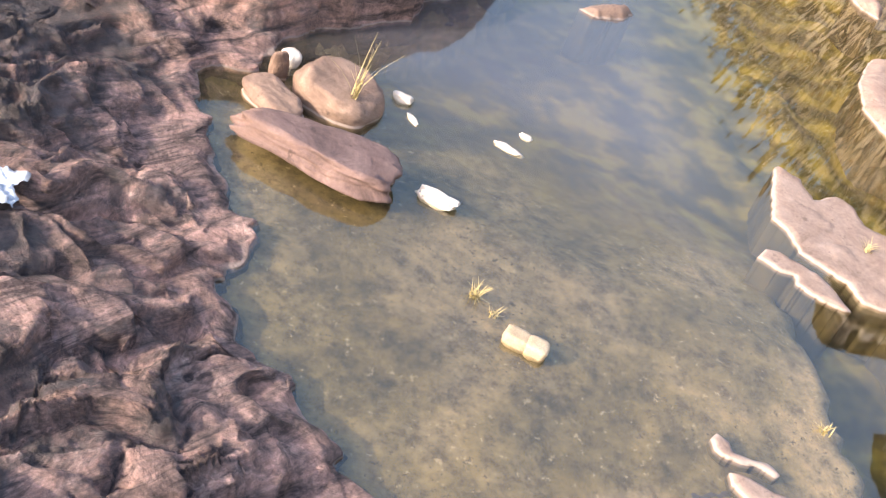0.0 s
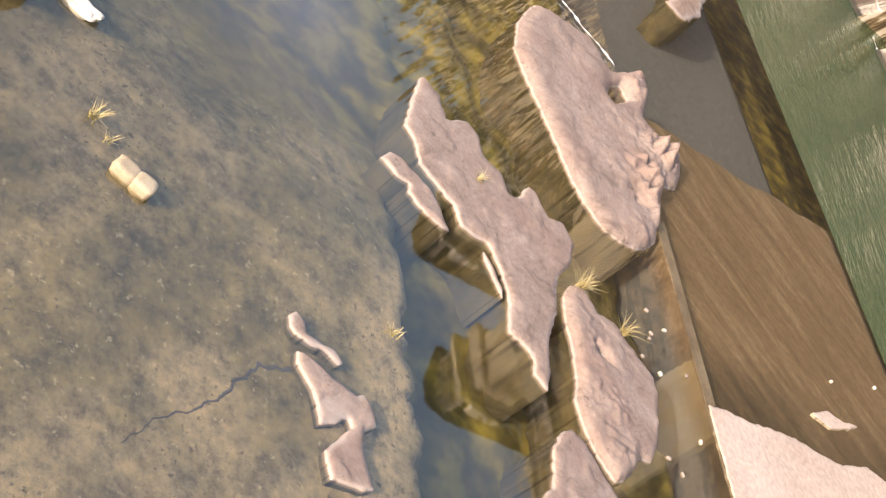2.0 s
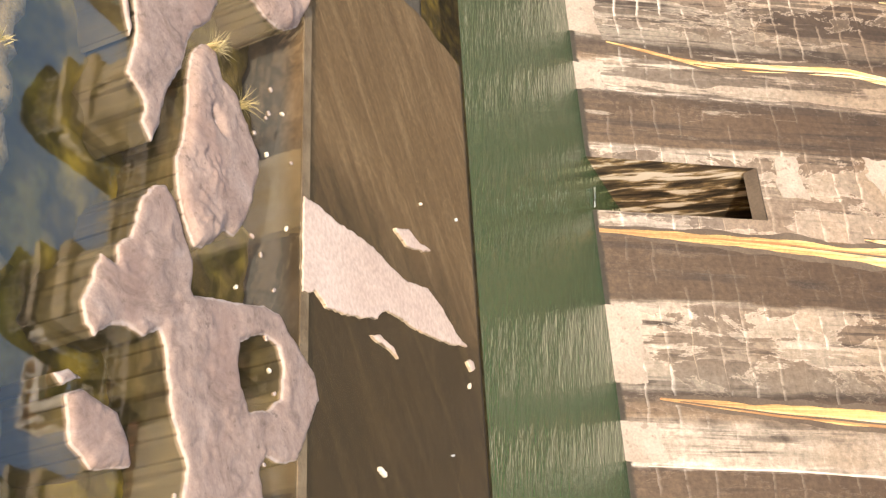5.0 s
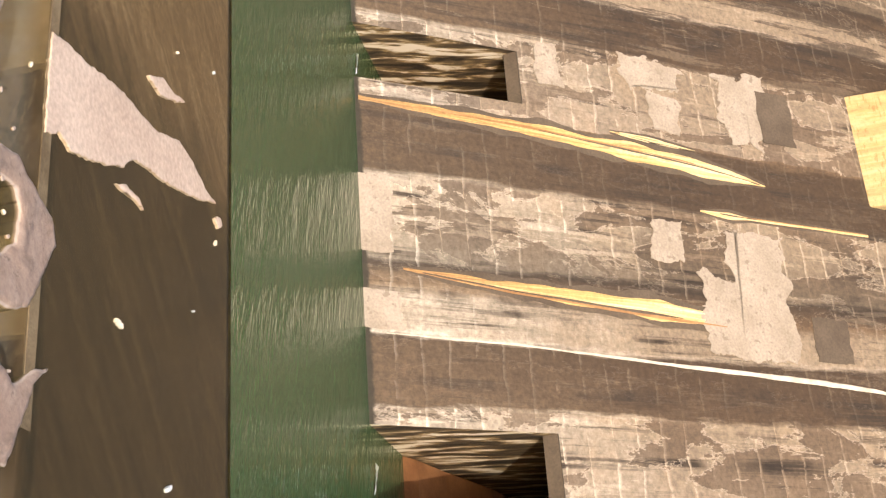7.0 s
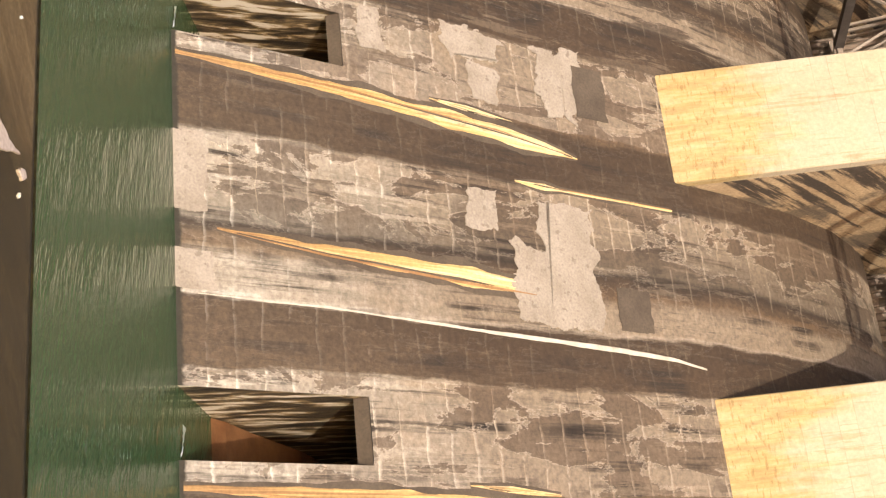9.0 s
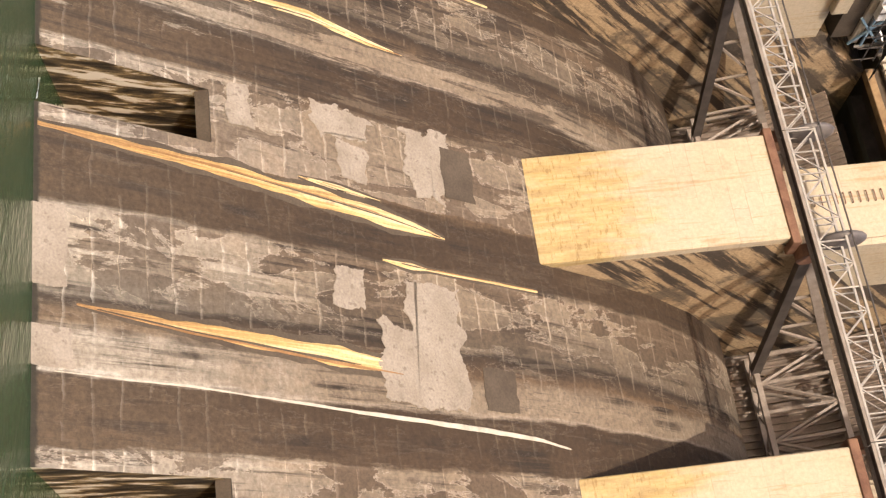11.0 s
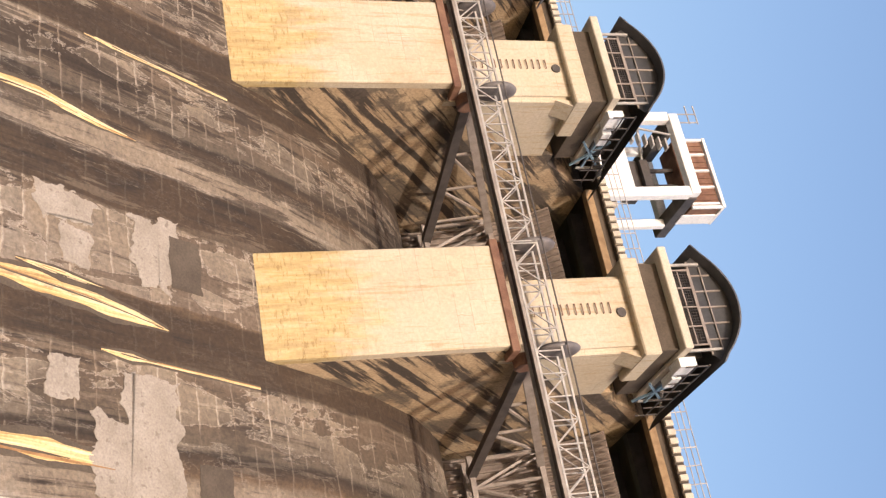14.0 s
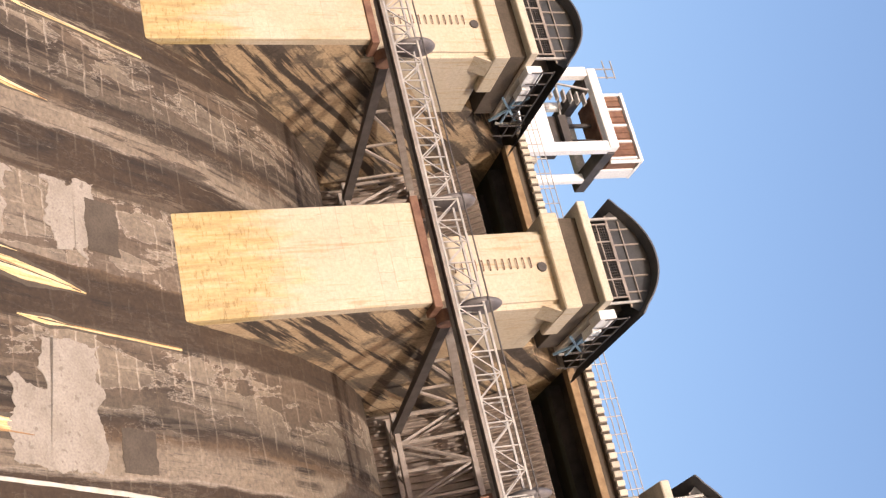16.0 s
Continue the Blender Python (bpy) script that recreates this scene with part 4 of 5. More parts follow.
def debris(x, y, l, turn, label, material, seed):
    """A bent flat scrap lying on the apron."""
    bm = bmesh.new()
    grid(bm, 8, 3, lambda u, v: (l * (u - 0.5), l * 0.4 * (v - 0.5) * (1 - 0.6 * abs(u - 0.45)), 0.02 + 0.05 * abs(fbm(u * 3, v, seed))))
    r = bmesh.ops.extrude_face_region(bm, geom=bm.faces[:])
    for v in r["geom"]:
        if isinstance(v, bmesh.types.BMVert):
            v.co.z -= 0.05
    bmesh.ops.recalc_face_normals(bm, faces=bm.faces)
    ob = part("litter", bm, material)
    ob.matrix_world = pose(x, y, 0.0, 0, 0, turn)
    return tagged(ob, label, "litter")


for k, (x, y, l) in enumerate(((-6.71, -14.12, 0.22), (-4.64, -12.24, 0.22), (-9.6, -10.45, 0.12), (-13.2, -10.6, 0.06), (-12.6, -12.3, 0.05), (-7.9, -11.4, 0.05))):
    debris(x, y, l, 80 + 37 * k, "small white scrap lying on the wet apron", PLASTIC if k % 2 else WHITEROCK, k)
for k in range(26):
    rnd = random.Random(k)
    boulder("pebble", (PALEROCK, WHITEROCK, TANROCK)[k % 3], (rnd.uniform(-12.5, -4.5), rnd.uniform(-19.2, -16.8), -0.01), (rnd.uniform(0.02, 0.05), rnd.uniform(0.02, 0.04), 0.03), rnd.uniform(0, 180), (0, 0), "small pale pebble just above the water", k, 0.8, 0.2)

# crack in the bed of the shallows
bm = bmesh.new()
way_pts = [(-7.66, -23.95), (-7.55, -24.34), (-7.24, -24.61), (-6.93, -24.8), (-6.52, -25.39), (-6.1, -25.7)]
prev = None
for k in range(61):
    f = k / 60 * (len(way_pts) - 1)
    i = min(int(f), len(way_pts) - 2)
    x, y = [way_pts[i][m] + (way_pts[i + 1][m] - way_pts[i][m]) * (f - i) for m in range(2)]
    x, y = x + 0.06 * fbm(k * 0.23, 1.0, 60), y + 0.06 * fbm(k * 0.23, 5.0, 60)
    w = 0.022 * (1 - k / 66) * (1 + 0.5 * fbm(k * 0.4, 2, 61))
    cur = [bm.verts.new((x + w * s, y + w * s * 0.8, bed(x, y) + h)) for s, h in ((-1.4, -0.004), (-0.7, 0.006), (0.7, 0.006), (1.4, -0.004))]
    if prev:
        for m in range(3):
            bm.faces.new((prev[m], prev[m + 1], cur[m + 1], cur[m]))
    prev = cur
part("crack", bm, DARKSTEEL, ground, "dark crack in the bed")


# ---- the dam ----
S = 12.5
X0 = -18.8
FIRST, LAST = -7, 2
RUN, RISE = 10.89, 15.32
CREST = [(0.0, 0.0), (RUN, RISE), (12.6, 17.45), (15.4, 20.45), (17.8, 22.55), (20.0, 23.95), (21.9, 24.85), (24.0, 25.35), (26.5, 25.4)]
XS0, XS1, SZ = -21.43, -19.50, 4.52
PX0, PX1 = -22.08, -17.62


def face_y(z):
    for (ya, za), (yb, zb) in zip(CREST, CREST[1:]):
        if z <= zb:
            return ya + (yb - ya) * (z - za) / (zb - za)
    return CREST[-1][0]


def on_slope(x, s, out=0.0):
    """A point s metres up the straight slope, lifted off it by out."""
    l = math.hypot(RUN, RISE)
    return Vector((x, s * RUN / l - out * RISE / l, s * RISE / l + out * RUN / l))


dam = tagged(empty("dam"), "tall concrete spillway dam stained by water", "dam", kind="structure")
bm = bmesh.new()
zs = [-4.0, 0.0, SZ] + [SZ + (RISE - SZ) * i / 8 for i in range(1, 9)] + [z for _, z in CREST[2:]]
cols = []
for n in range(FIRST, LAST + 1):
    o = n * S
    cols += [XS0 + o, XS1 + o] + [XS1 + o + (S - XS1 + XS0) * k / 5 for k in range(1, 5)]
cols.append(XS0 + (LAST + 1) * S)
vv = [[bm.verts.new((x, 0.0 if z <= 0 else face_y(z), z)) for z in zs] for x in cols]
for i in range(len(cols) - 1):
    for j in range(len(zs) - 1):
        if i % 6 == 0 and j <= 1:
            continue
        bm.faces.new((vv[i][j], vv[i + 1][j], vv[i + 1][j + 1], vv[i][j + 1]))
# upstream side and ends
xa, xb = cols[0], cols[-1]
bk = [[bm.verts.new((x, y, z)) for y, z in ((26.5, 25.4), (30, 22), (33, -4))] for x in (xa, xb)]
for k in range(2):
    bm.faces.new((bk[0][k], bk[1][k], bk[1][k + 1], bk[0][k + 1]))
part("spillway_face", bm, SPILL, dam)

for n in range(FIRST, LAST + 1):
    o = n * S
    a, b = XS0 + o, XS1 + o
    yt = face_y(SZ)
    # sluice: side walls, roof, lintel step, curved invert
    bm = bmesh.new()
    for x in (a, b):
        bm.faces.new([bm.verts.new((x, y, z)) for y, z in ((0, -1.5), (0, 0), (yt, SZ), (11, SZ), (11, -1.5))])
    bm.faces.new([bm.verts.new(p) for p in ((a, yt, SZ), (b, yt, SZ), (b, 11, SZ), (a, 11, SZ))])
    bm.faces.new([bm.verts.new(p) for p in ((a, 11, -1.5), (b, 11, -1.5), (b, 11, SZ), (a, 11, SZ))])
    part("sluice_recess", bm, TIMBER, dam, "streaked wet sluice recess")
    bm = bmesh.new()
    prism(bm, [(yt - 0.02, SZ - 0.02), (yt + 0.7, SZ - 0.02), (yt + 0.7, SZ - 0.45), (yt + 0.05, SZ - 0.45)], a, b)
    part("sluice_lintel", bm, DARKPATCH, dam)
    bm = bmesh.new()
    prof = [(0.3, -1.2), (1.6, -0.75), (2.8, -0.3), (4.1, 0.27), (5.9, 0.73), (8.9, 1.64), (10.9, 2.0), (10.9, -1.4), (0.3, -1.4)]
    prism(bm, prof, a + 0.02, b - 0.02)
    part("sluice_invert", bm, RUST, dam, "rust-brown wet curved sluice floor")
    rnd = random.Random(n + 50)
    bm = bmesh.new()
    grid(bm, 6, 10, lambda u, v: (a + 0.95 + 0.16 * u + 0.75 * v, 0.32 - 0.18 * u - 0.1 * v, 0.02 + 0.12 * u * (1 - v) + rnd.uniform(0, 0.03)))
    smooth(part("water_spill", bm, FOAM, dam, "white water spilling from the sluice"))


def slope_strip(name, material, pts, out, label, ragged=0.06, seed=0.0, n=160):
    """A thin crust on the slope along (x, s, width), with ragged edges."""
    bm = bmesh.new()
    rows = []
    for k in range(n + 1):
        f = k / n * (len(pts) - 1)
        i = min(int(f), len(pts) - 2)
        g = f - i
        x, s, w = [pts[i][m] + (pts[i + 1][m] - pts[i][m]) * g for m in range(3)]
        l = w / 2 * (1 + 0.35 * fbm(s * 0.7, seed, 4, 3)) + 0.5 * ragged * fbm(s * 0.6, seed, 1, 5)
        r = w / 2 * (1 + 0.35 * fbm(s * 0.7, seed, 14, 3)) + 0.5 * ragged * fbm(s * 0.6, seed, 9, 5)
        l, r = max(l, 0.01), max(r, 0.01)
        rows.append([bm.verts.new(on_slope(x + dx, s, h)) for dx, h in ((-l, 0.0), (-l * 0.7, out), (r * 0.7, out), (r, 0.0))])
    for p, q in zip(rows, rows[1:]):
        for m in range(3):
            bm.faces.new((p[m], p[m + 1], q[m + 1], q[m]))
    return part(name, bm, material, dam, label)


def streak(pts, label, ragged, seed):
    """A streak of several ragged strands."""
    rnd = random.Random(int(seed * 10))
    slope_strip("dark_border", DARKPATCH, [(x, s, w * 1.3 + 0.12) for x, s, w in pts], 0.008, "dark border of a streak", ragged * 1.6, seed + 7)
    slope_strip("ochre_streak", STREAK, pts, 0.02, label, ragged, seed)
    for k in range(5):
        f0, f1 = sorted((rnd.uniform(0, 0.5), rnd.uniform(0.5, 1.0)))
        off = rnd.uniform(-0.38, 0.38)
        cut = []
        for q in range(6):
            g = (f0 + (f1 - f0) * q / 5) * (len(pts) - 1)
            i = min(int(g), len(pts) - 2)
            x, s, w = [pts[i][m] + (pts[i + 1][m] - pts[i][m]) * (g - i) for m in range(3)]
            cut.append((x + off * w, s, max(0.02, w * (0.17 if 0 < q < 5 else 0.03))))
        slope_strip("ochre_streak", (STREAK2, RUSTWASH, STREAK2, DARKPATCH, STREAK2)[k], cut, 0.035 + 0.004 * k, label, ragged * 0.5, seed + k + 0.3)


def slope_patch(name, material, x0, x1, s0, s1, out, seed, ragged=0.15):
    bm = bmesh.new()
    n = 48
    ring = []
    for k in range(4 * n):
        e, f = divmod(k, n)
        f /= n
        x, s = [(x0 + (x1 - x0) * f, s0), (x1, s0 + (s1 - s0) * f), (x1 + (x0 - x1) * f, s1), (x0, s1 + (s0 - s1) * f)][e]
        d, g = ragged * fbm(x * 1.6, s * 1.6, seed, 6), ragged * fbm(x * 1.6, s * 1.6, seed + 31, 6)
        ring.append((x + g, s + 1.5 * d))
    tp = [bm.verts.new(on_slope(x, s, out)) for x, s in ring]
    bt = [bm.verts.new(on_slope(x, s, 0.0)) for x, s in ring]
    bm.faces.new(tp)
    for k in range(4 * n):
        bm.faces.new((bt[k], bt[(k + 1) % (4 * n)], tp[(k + 1) % (4 * n)], tp[k]))
    bmesh.ops.recalc_face_normals(bm, faces=bm.faces)
    return part(name, bm, material, dam)


for n in range(-3, 2):
    o, rnd = n * S, random.Random(n + 9)
    j = 0.0 if n == 0 else 1.0
    q = lambda a: a + j * rnd.uniform(-0.3, 0.3)
    k = 1.0 if n == 0 else 0.6
    if n in (0, 1):
        streak([(-18.80 + o, 0.1, 0.16), (-18.66 + o, 5, 0.46), (-18.25 + o, 11, 0.75), (-17.98 + o, 13.2, 0.45), (-17.8 + o, 14.4, 0.05)], "bright ochre streak", 0.08, n)
        streak([(-19.0 + o, 8.6, 0.03), (-18.9 + o, 10.0, 0.22), (-18.75 + o, 11.8, 0.06)], "bright ochre streak", 0.05, n + 3)
        slope_strip("white_line", WHITERIDGE, [(-11.5 + o, 0.6, 0.03), (-11.45 + o, 5, 0.06), (-11.2 + o, 10, 0.10), (-11.05 + o, 14, 0.18), (-10.85 + o, 17.5, 0.14), (-10.6 + o, 18.7, 0.05)], 0.02, "thin white ridge", 0.07, n + 11)
    streak([(q(-13.45) + o, 1.2, 0.05), (q(-13.2) + o, 4.5, 0.42 * k), (q(-12.95) + o, 9.5, 0.70 * k), (-12.75 + o, 12.0, 0.45 * k), (-12.65 + o, 13.6, 0.03)], "bright ochre streak", 0.10 * k, n + 5)
    streak([(-16.55 + o, 11.6, 0.05), (-16.5 + o, 12.8, 0.30 * k), (-16.48 + o, 13.4, 0.12), (-16.45 + o, 18.4, 0.10)], "bright ochre streak", 0.04, n + 7)
    if n == 0:
        slope_patch("repair_patch", PATCH, -15.9, -11.6, 12.3, 14.5, 0.03, 1.5, 0.24)
        slope_patch("repair_patch", PATCH, -14.3, -11.7, 11.2, 12.6, 0.022, 1.8, 0.3)
        slope_patch("repair_patch", PATCH, -16.05, -14.7, 9.6, 10.8, 0.025, 2.5, 0.16)
        slope_patch("old_panel", DARKPATCH, -21.6, -19.5, 14.7, 16.1, 0.03, 3.5, 0.06)
        slope_patch("repair_patch", PATCH, -21.9, -19.3, 13.2, 14.6, 0.025, 4.5, 0.3)
        slope_patch("repair_patch", PATCH, -21.9, -20.3, 6.2, 7.0, 0.03, 5.5, 0.12)
        slope_patch("repair_patch", PATCH, -22.0, -20.9, 9.4, 11.6, 0.02, 5.8, 0.35)
        slope_patch("old_panel", DARKPATCH, -13.2, -11.7, 15.2, 16.6, 0.02, 6.5, 0.08)
    if n == 1:
        slope_patch("repair_patch", PATCH, -20.7, -19.3, 10.2, 11.4, 0.02, 7.5, 0.16)
        slope_patch("repair_patch", PATCH, -22.2, -19.8, 14.2, 15.2, 0.02, 8.5, 0.2)
    slope_patch("toe_patch", PATCH, -16.4 + o, -13.9 + o, -0.6, 0.95, 0.02, n + 7.5, 0.14)
    slope_patch("toe_patch", PATCH, -12.7 + o, -11.6 + o, -0.6, 1.0, 0.02, n + 9.5, 0.14)

# ---- piers ----
TRUN_Y, TRUN_Z = 11.7, 25.7
YF = 10.9


def pier(o):
    p = tagged(empty("pier", (o + (PX0 + PX1) / 2, YF, 16)), "ochre concrete spillway pier with streaked sides", "pier", "spillway piers")
    w = (PX1 - PX0) / 2

    def loc(bm):
        for v in bm.verts:
            v.co -= Vector((0, YF, 16))
        return bm

    # front block
    bm = bmesh.new()
    box(bm, (-w, YF, 14.6), (w, YF + 0.5, 24.95), 0.05)
    part("front_block", loc(bm), PIER, p)
    bm = bmesh.new()
    prism(bm, [(YF + 0.5, 14.5), (27, 14.5), (27, 34.6), (20.2, 34.6), (17.5, 31.6), (16.7, 31.6), (16.7, 29.2), (12.6, 26.3), (12.6, 24.9), (YF + 0.5, 24.9)], -w + 0.01, w - 0.01)
    part("side_block", loc(bm), PIERSIDE, p, "concrete streaked dark by spilled water")
    # slimmer upper block, its left arris cut away
    bm = bmesh.new()
    prism(bm, [(12.1, 24.8), (12.62, 24.8), (12.62, 26.28), (16.72, 29.18), (16.72, 31.0), (12.1, 31.0)], -w + 0.95, w + 0.012)
    es = [e for e in bm.edges if all(abs(v.co.y - 12.1) < 0.01 for v in e.verts) and abs(e.verts[0].co.x - e.verts[1].co.x) < 0.01]
    bmesh.ops.bevel(bm, geom=es, offset=0.22, segments=3, affect="EDGES")
    part("upper_block", loc(bm), PIER, p)
    # splayed corbel under the coping
    bm = bmesh.new()
    a = [bm.verts.new((x, 12.15, z)) for x, z in ((w, 30.1), (w + 0.34, 30.92), (w, 30.92))]
    b = [bm.verts.new((x, 13.3, z)) for x, z in ((w, 30.1), (w + 0.34, 30.92), (w, 30.92))]
    bm.faces.new(a)
    bm.faces.new(b[::-1])
    for k in range(3):
        bm.faces.new((a[k], a[(k + 1) % 3], b[(k + 1) % 3], b[k]))
    bmesh.ops.recalc_face_normals(bm, faces=bm.faces)
    part("corbel", loc(bm), PIER, p)
    bm = bmesh.new()
    box(bm, (-w + 0.35, 11.75, 30.9), (w + 0.36, 14.6, 31.7), 0.06)
    part("coping", loc(bm), PIER, p)
    # shade under the parapet put into the recess as a dark colour
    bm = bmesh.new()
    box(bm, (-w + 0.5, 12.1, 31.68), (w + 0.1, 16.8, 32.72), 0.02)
    part("recess", loc(bm), DARKPATCH, p, "recess below the parapet, coloured dark as shade")
    bm = bmesh.new()
    box(bm, (-w - 0.05, 11.6, 32.7), (w + 0.25, 17.2, 33.1), 0.04)
    part("parapet", loc(bm), COPING, p, "pale grey parapet slab")
    # round drain hole and ladder rungs
    bm = bmesh.new()
    bmesh.ops.create_cone(bm, cap_ends=True, segments=20, radius1=0.24, radius2=0.20, depth=0.12)
    bmesh.ops.rotate(bm, verts=bm.verts, matrix=Matrix.Rotation(radians(90), 3, "X"))
    bmesh.ops.translate(bm, verts=bm.verts, vec=(0.5, 12.08, 30.5))
    part("drain_hole", loc(bm), DARKSTEEL, p, "round dark drain pipe")
    for k in range(12):
        bm = bmesh.new()
        z = 26.6 + 0.31 * k
        bar(bm, (0.05, 12.02, z), (0.50, 12.02, z), 0.035)
        bar(bm, (0.05, 12.12, z), (0.05, 12.02, z), 0.035)
        bar(bm, (0.50, 12.12, z), (0.50, 12.02, z), 0.035)
        part("ladder_rung", loc(bm), RUSTSTEEL, p)
    # trunnion beam and rope sheaves
    bm = bmesh.new()
    box(bm, (-w - 0.25, YF - 0.08, 24.85), (w + 0.25, YF + 1.0, 25.2), 0.03)
    part("trunnion_beam", loc(bm), RUSTSTEEL, p, "rusty steel trunnion beam")
    for sx in (-w - 0.12, w + 0.12):
        bm = bmesh.new()
        bmesh.ops.create_uvsphere(bm, u_segments=24, v_segments=10, radius=1.0)
        for v in bm.verts:
            v.co = Vector((v.co.z * 0.26 + sx, v.co.x * 0.7 + 11.35, v.co.y * 0.95 + 26.95))
        smooth(part("sheave", loc(bm), SHEAVE, p, "dark grey steel dished sheave"))
    return p


PIER0 = pier(0)
for n in range(FIRST, LAST + 2):
    if n:
        copy_thing(PIER0, Matrix.Translation(PIER0.location + Vector((n * S, 0, 0))))


# ---- hoist huts on the piers ----
def hut(o):
    h = tagged(empty("hoist_hut", (o + (PX0 + PX1) / 2 + 0.42, 12.0, 33.1)), "hoist hut with mesh front under a dark arched roof", "hut", "hoist huts")
    w = 2.0
    bm = bmesh.new()
    for x in (-1.75, -0.9, 0.0, 0.9, 1.75):
        bar(bm, (x, 0.1, 0.0), (x, 0.1, 1.0), 0.06)
    for z in (0.04, 0.5, 0.98):
        bar(bm, (-1.75, 0.1, z), (1.75, 0.1, z), 0.05)
    front = part("front_frame", bm, STEEL, h)
    bm = bmesh.new()
    for k in range(27):
        x = -1.7 + 3.4 * k / 26
        bar(bm, (x, 0.12, 0.02), (x, 0.12, 0.98), 0.018)
    for k in range(9):
        z = 0.06 + 0.9 * k / 8
        bar(bm, (-1.72, 0.12, z), (1.72, 0.12, z), 0.018)
    part("wire_mesh", bm, DARKSTEEL, front)
    bm = bmesh.new()
    box(bm, (-1.9, 1.2, 0.0), (1.9, 4.6, 1.2), 0.02)
    part("hoist_housing", bm, DARKSTEEL, h, "dark hoist machinery housing")
    # arched roof shell with flared eaves
    def arch(u):
        a = -1 + 2 * u
        x = 2.75 * a
        z = 1.15 + 1.6 * (1 - abs(a) ** 2.1) + 0.22 * max(0.0, abs(a) - 0.86) / 0.14 * 0.6
        return x, z
    bm = bmesh.new()
    N = 28
    ring = [[], [], [], []]
    for k in range(N + 1):
        x, z = arch(k / N)
        for m, (y, d) in enumerate(((-0.35, 0.0), (7.6, 0.0), (7.6, -0.08), (-0.35, -0.08))):
            ring[m].append(bm.verts.new((x, y, z + d)))
    for k in range(N):
        for m in range(4):
            bm.faces.new((ring[m][k], ring[m][k + 1], ring[(m + 1) % 4][k + 1], ring[(m + 1) % 4][k]))
    bmesh.ops.recalc_face_normals(bm, faces=bm.faces)
    part("arched_roof", bm, ROOF, h)
    bm = bmesh.new()
    top = [arch(0.06 + 0.88 * k / 16) for k in range(17)]
    bm.faces.new([bm.verts.new((x, 0.25, z - 0.1)) for x, z in top] + [bm.verts.new((2.2, 0.25, 1.15)), bm.verts.new((-2.2, 0.25, 1.15))])
    gable = part("gable_glazing", bm, GLASS, h, "dark dusty gable glazing")
    for x in (-1.5, -0.75, 0.0, 0.75, 1.5):
        bm = bmesh.new()
        bar(bm, (x, 0.2, 1.1), (x, 0.2, 1.0 + 1.45 * (1 - abs(x / 2.75) ** 2.1)), 0.06)
        part("mullion", bm, STEEL, gable)
    bm = bmesh.new()
    bar(bm, (-2.2, 0.2, 1.1), (2.2, 0.2, 1.1), 0.08)
    bar(bm, (-1.9, 0.2, 1.65), (1.9, 0.2, 1.65), 0.05)
    part("transom", bm, STEEL, gable)
    for x in (-2.0, 2.0):
        for y in (0.1, 5.6):
            bm = bmesh.new()
            bar(bm, (x, y, 0), (x, y, 1.6), 0.1)
            part("post", bm, GREYSTEEL, h)
    # side landing with white panels and blue bracing
    for lo, hi in (((2.05, 0.6, -0.3), (2.5, 1.6, 0.5)), ((2.1, 1.9, -0.1), (2.5, 2.9, 0.35))):
        bm = bmesh.new()
        box(bm, lo, hi, 0.02)
        part("switch_cabinet", bm, WHITEPAINT, h, "white switch cabinet")
    bm = bmesh.new()
    for a, b in (((2.2, 3, -0.6), (2.2, 5, 0.8)), ((2.2, 5, -0.6), (2.2, 3, 0.8)), ((2.2, 3, 0.1), (2.2, 5.2, 0.1))):
        bar(bm, a, b, 0.1)
    part("bracing", bm, BLUE, h, "blue painted steel bracing")
    bm = bmesh.new()
    for k in range(7):
        y = 0.4 + 0.9 * k
        bar(bm, (2.6, y, -0.2), (2.6, y, 0.9), 0.05)
    for z in (0.3, 0.9):
        bar(bm, (2.6, 0.3, z), (2.6, 6, z), 0.05)
    part("side_railing", bm, DARKSTEEL, h)
    return h


HUT0 = hut(0)
for n in range(FIRST, LAST + 2):
    if n:
        copy_thing(HUT0, Matrix.Translation(HUT0.location + Vector((n * S, 0, 0))))


# ---- radial gates ----
BX0, BX1 = PX1, PX0 + S
R_GATE = 12.4


def skin_point(a):
    return TRUN_Y + R_GATE * math.cos(a), TRUN_Z + R_GATE * math.sin(a)


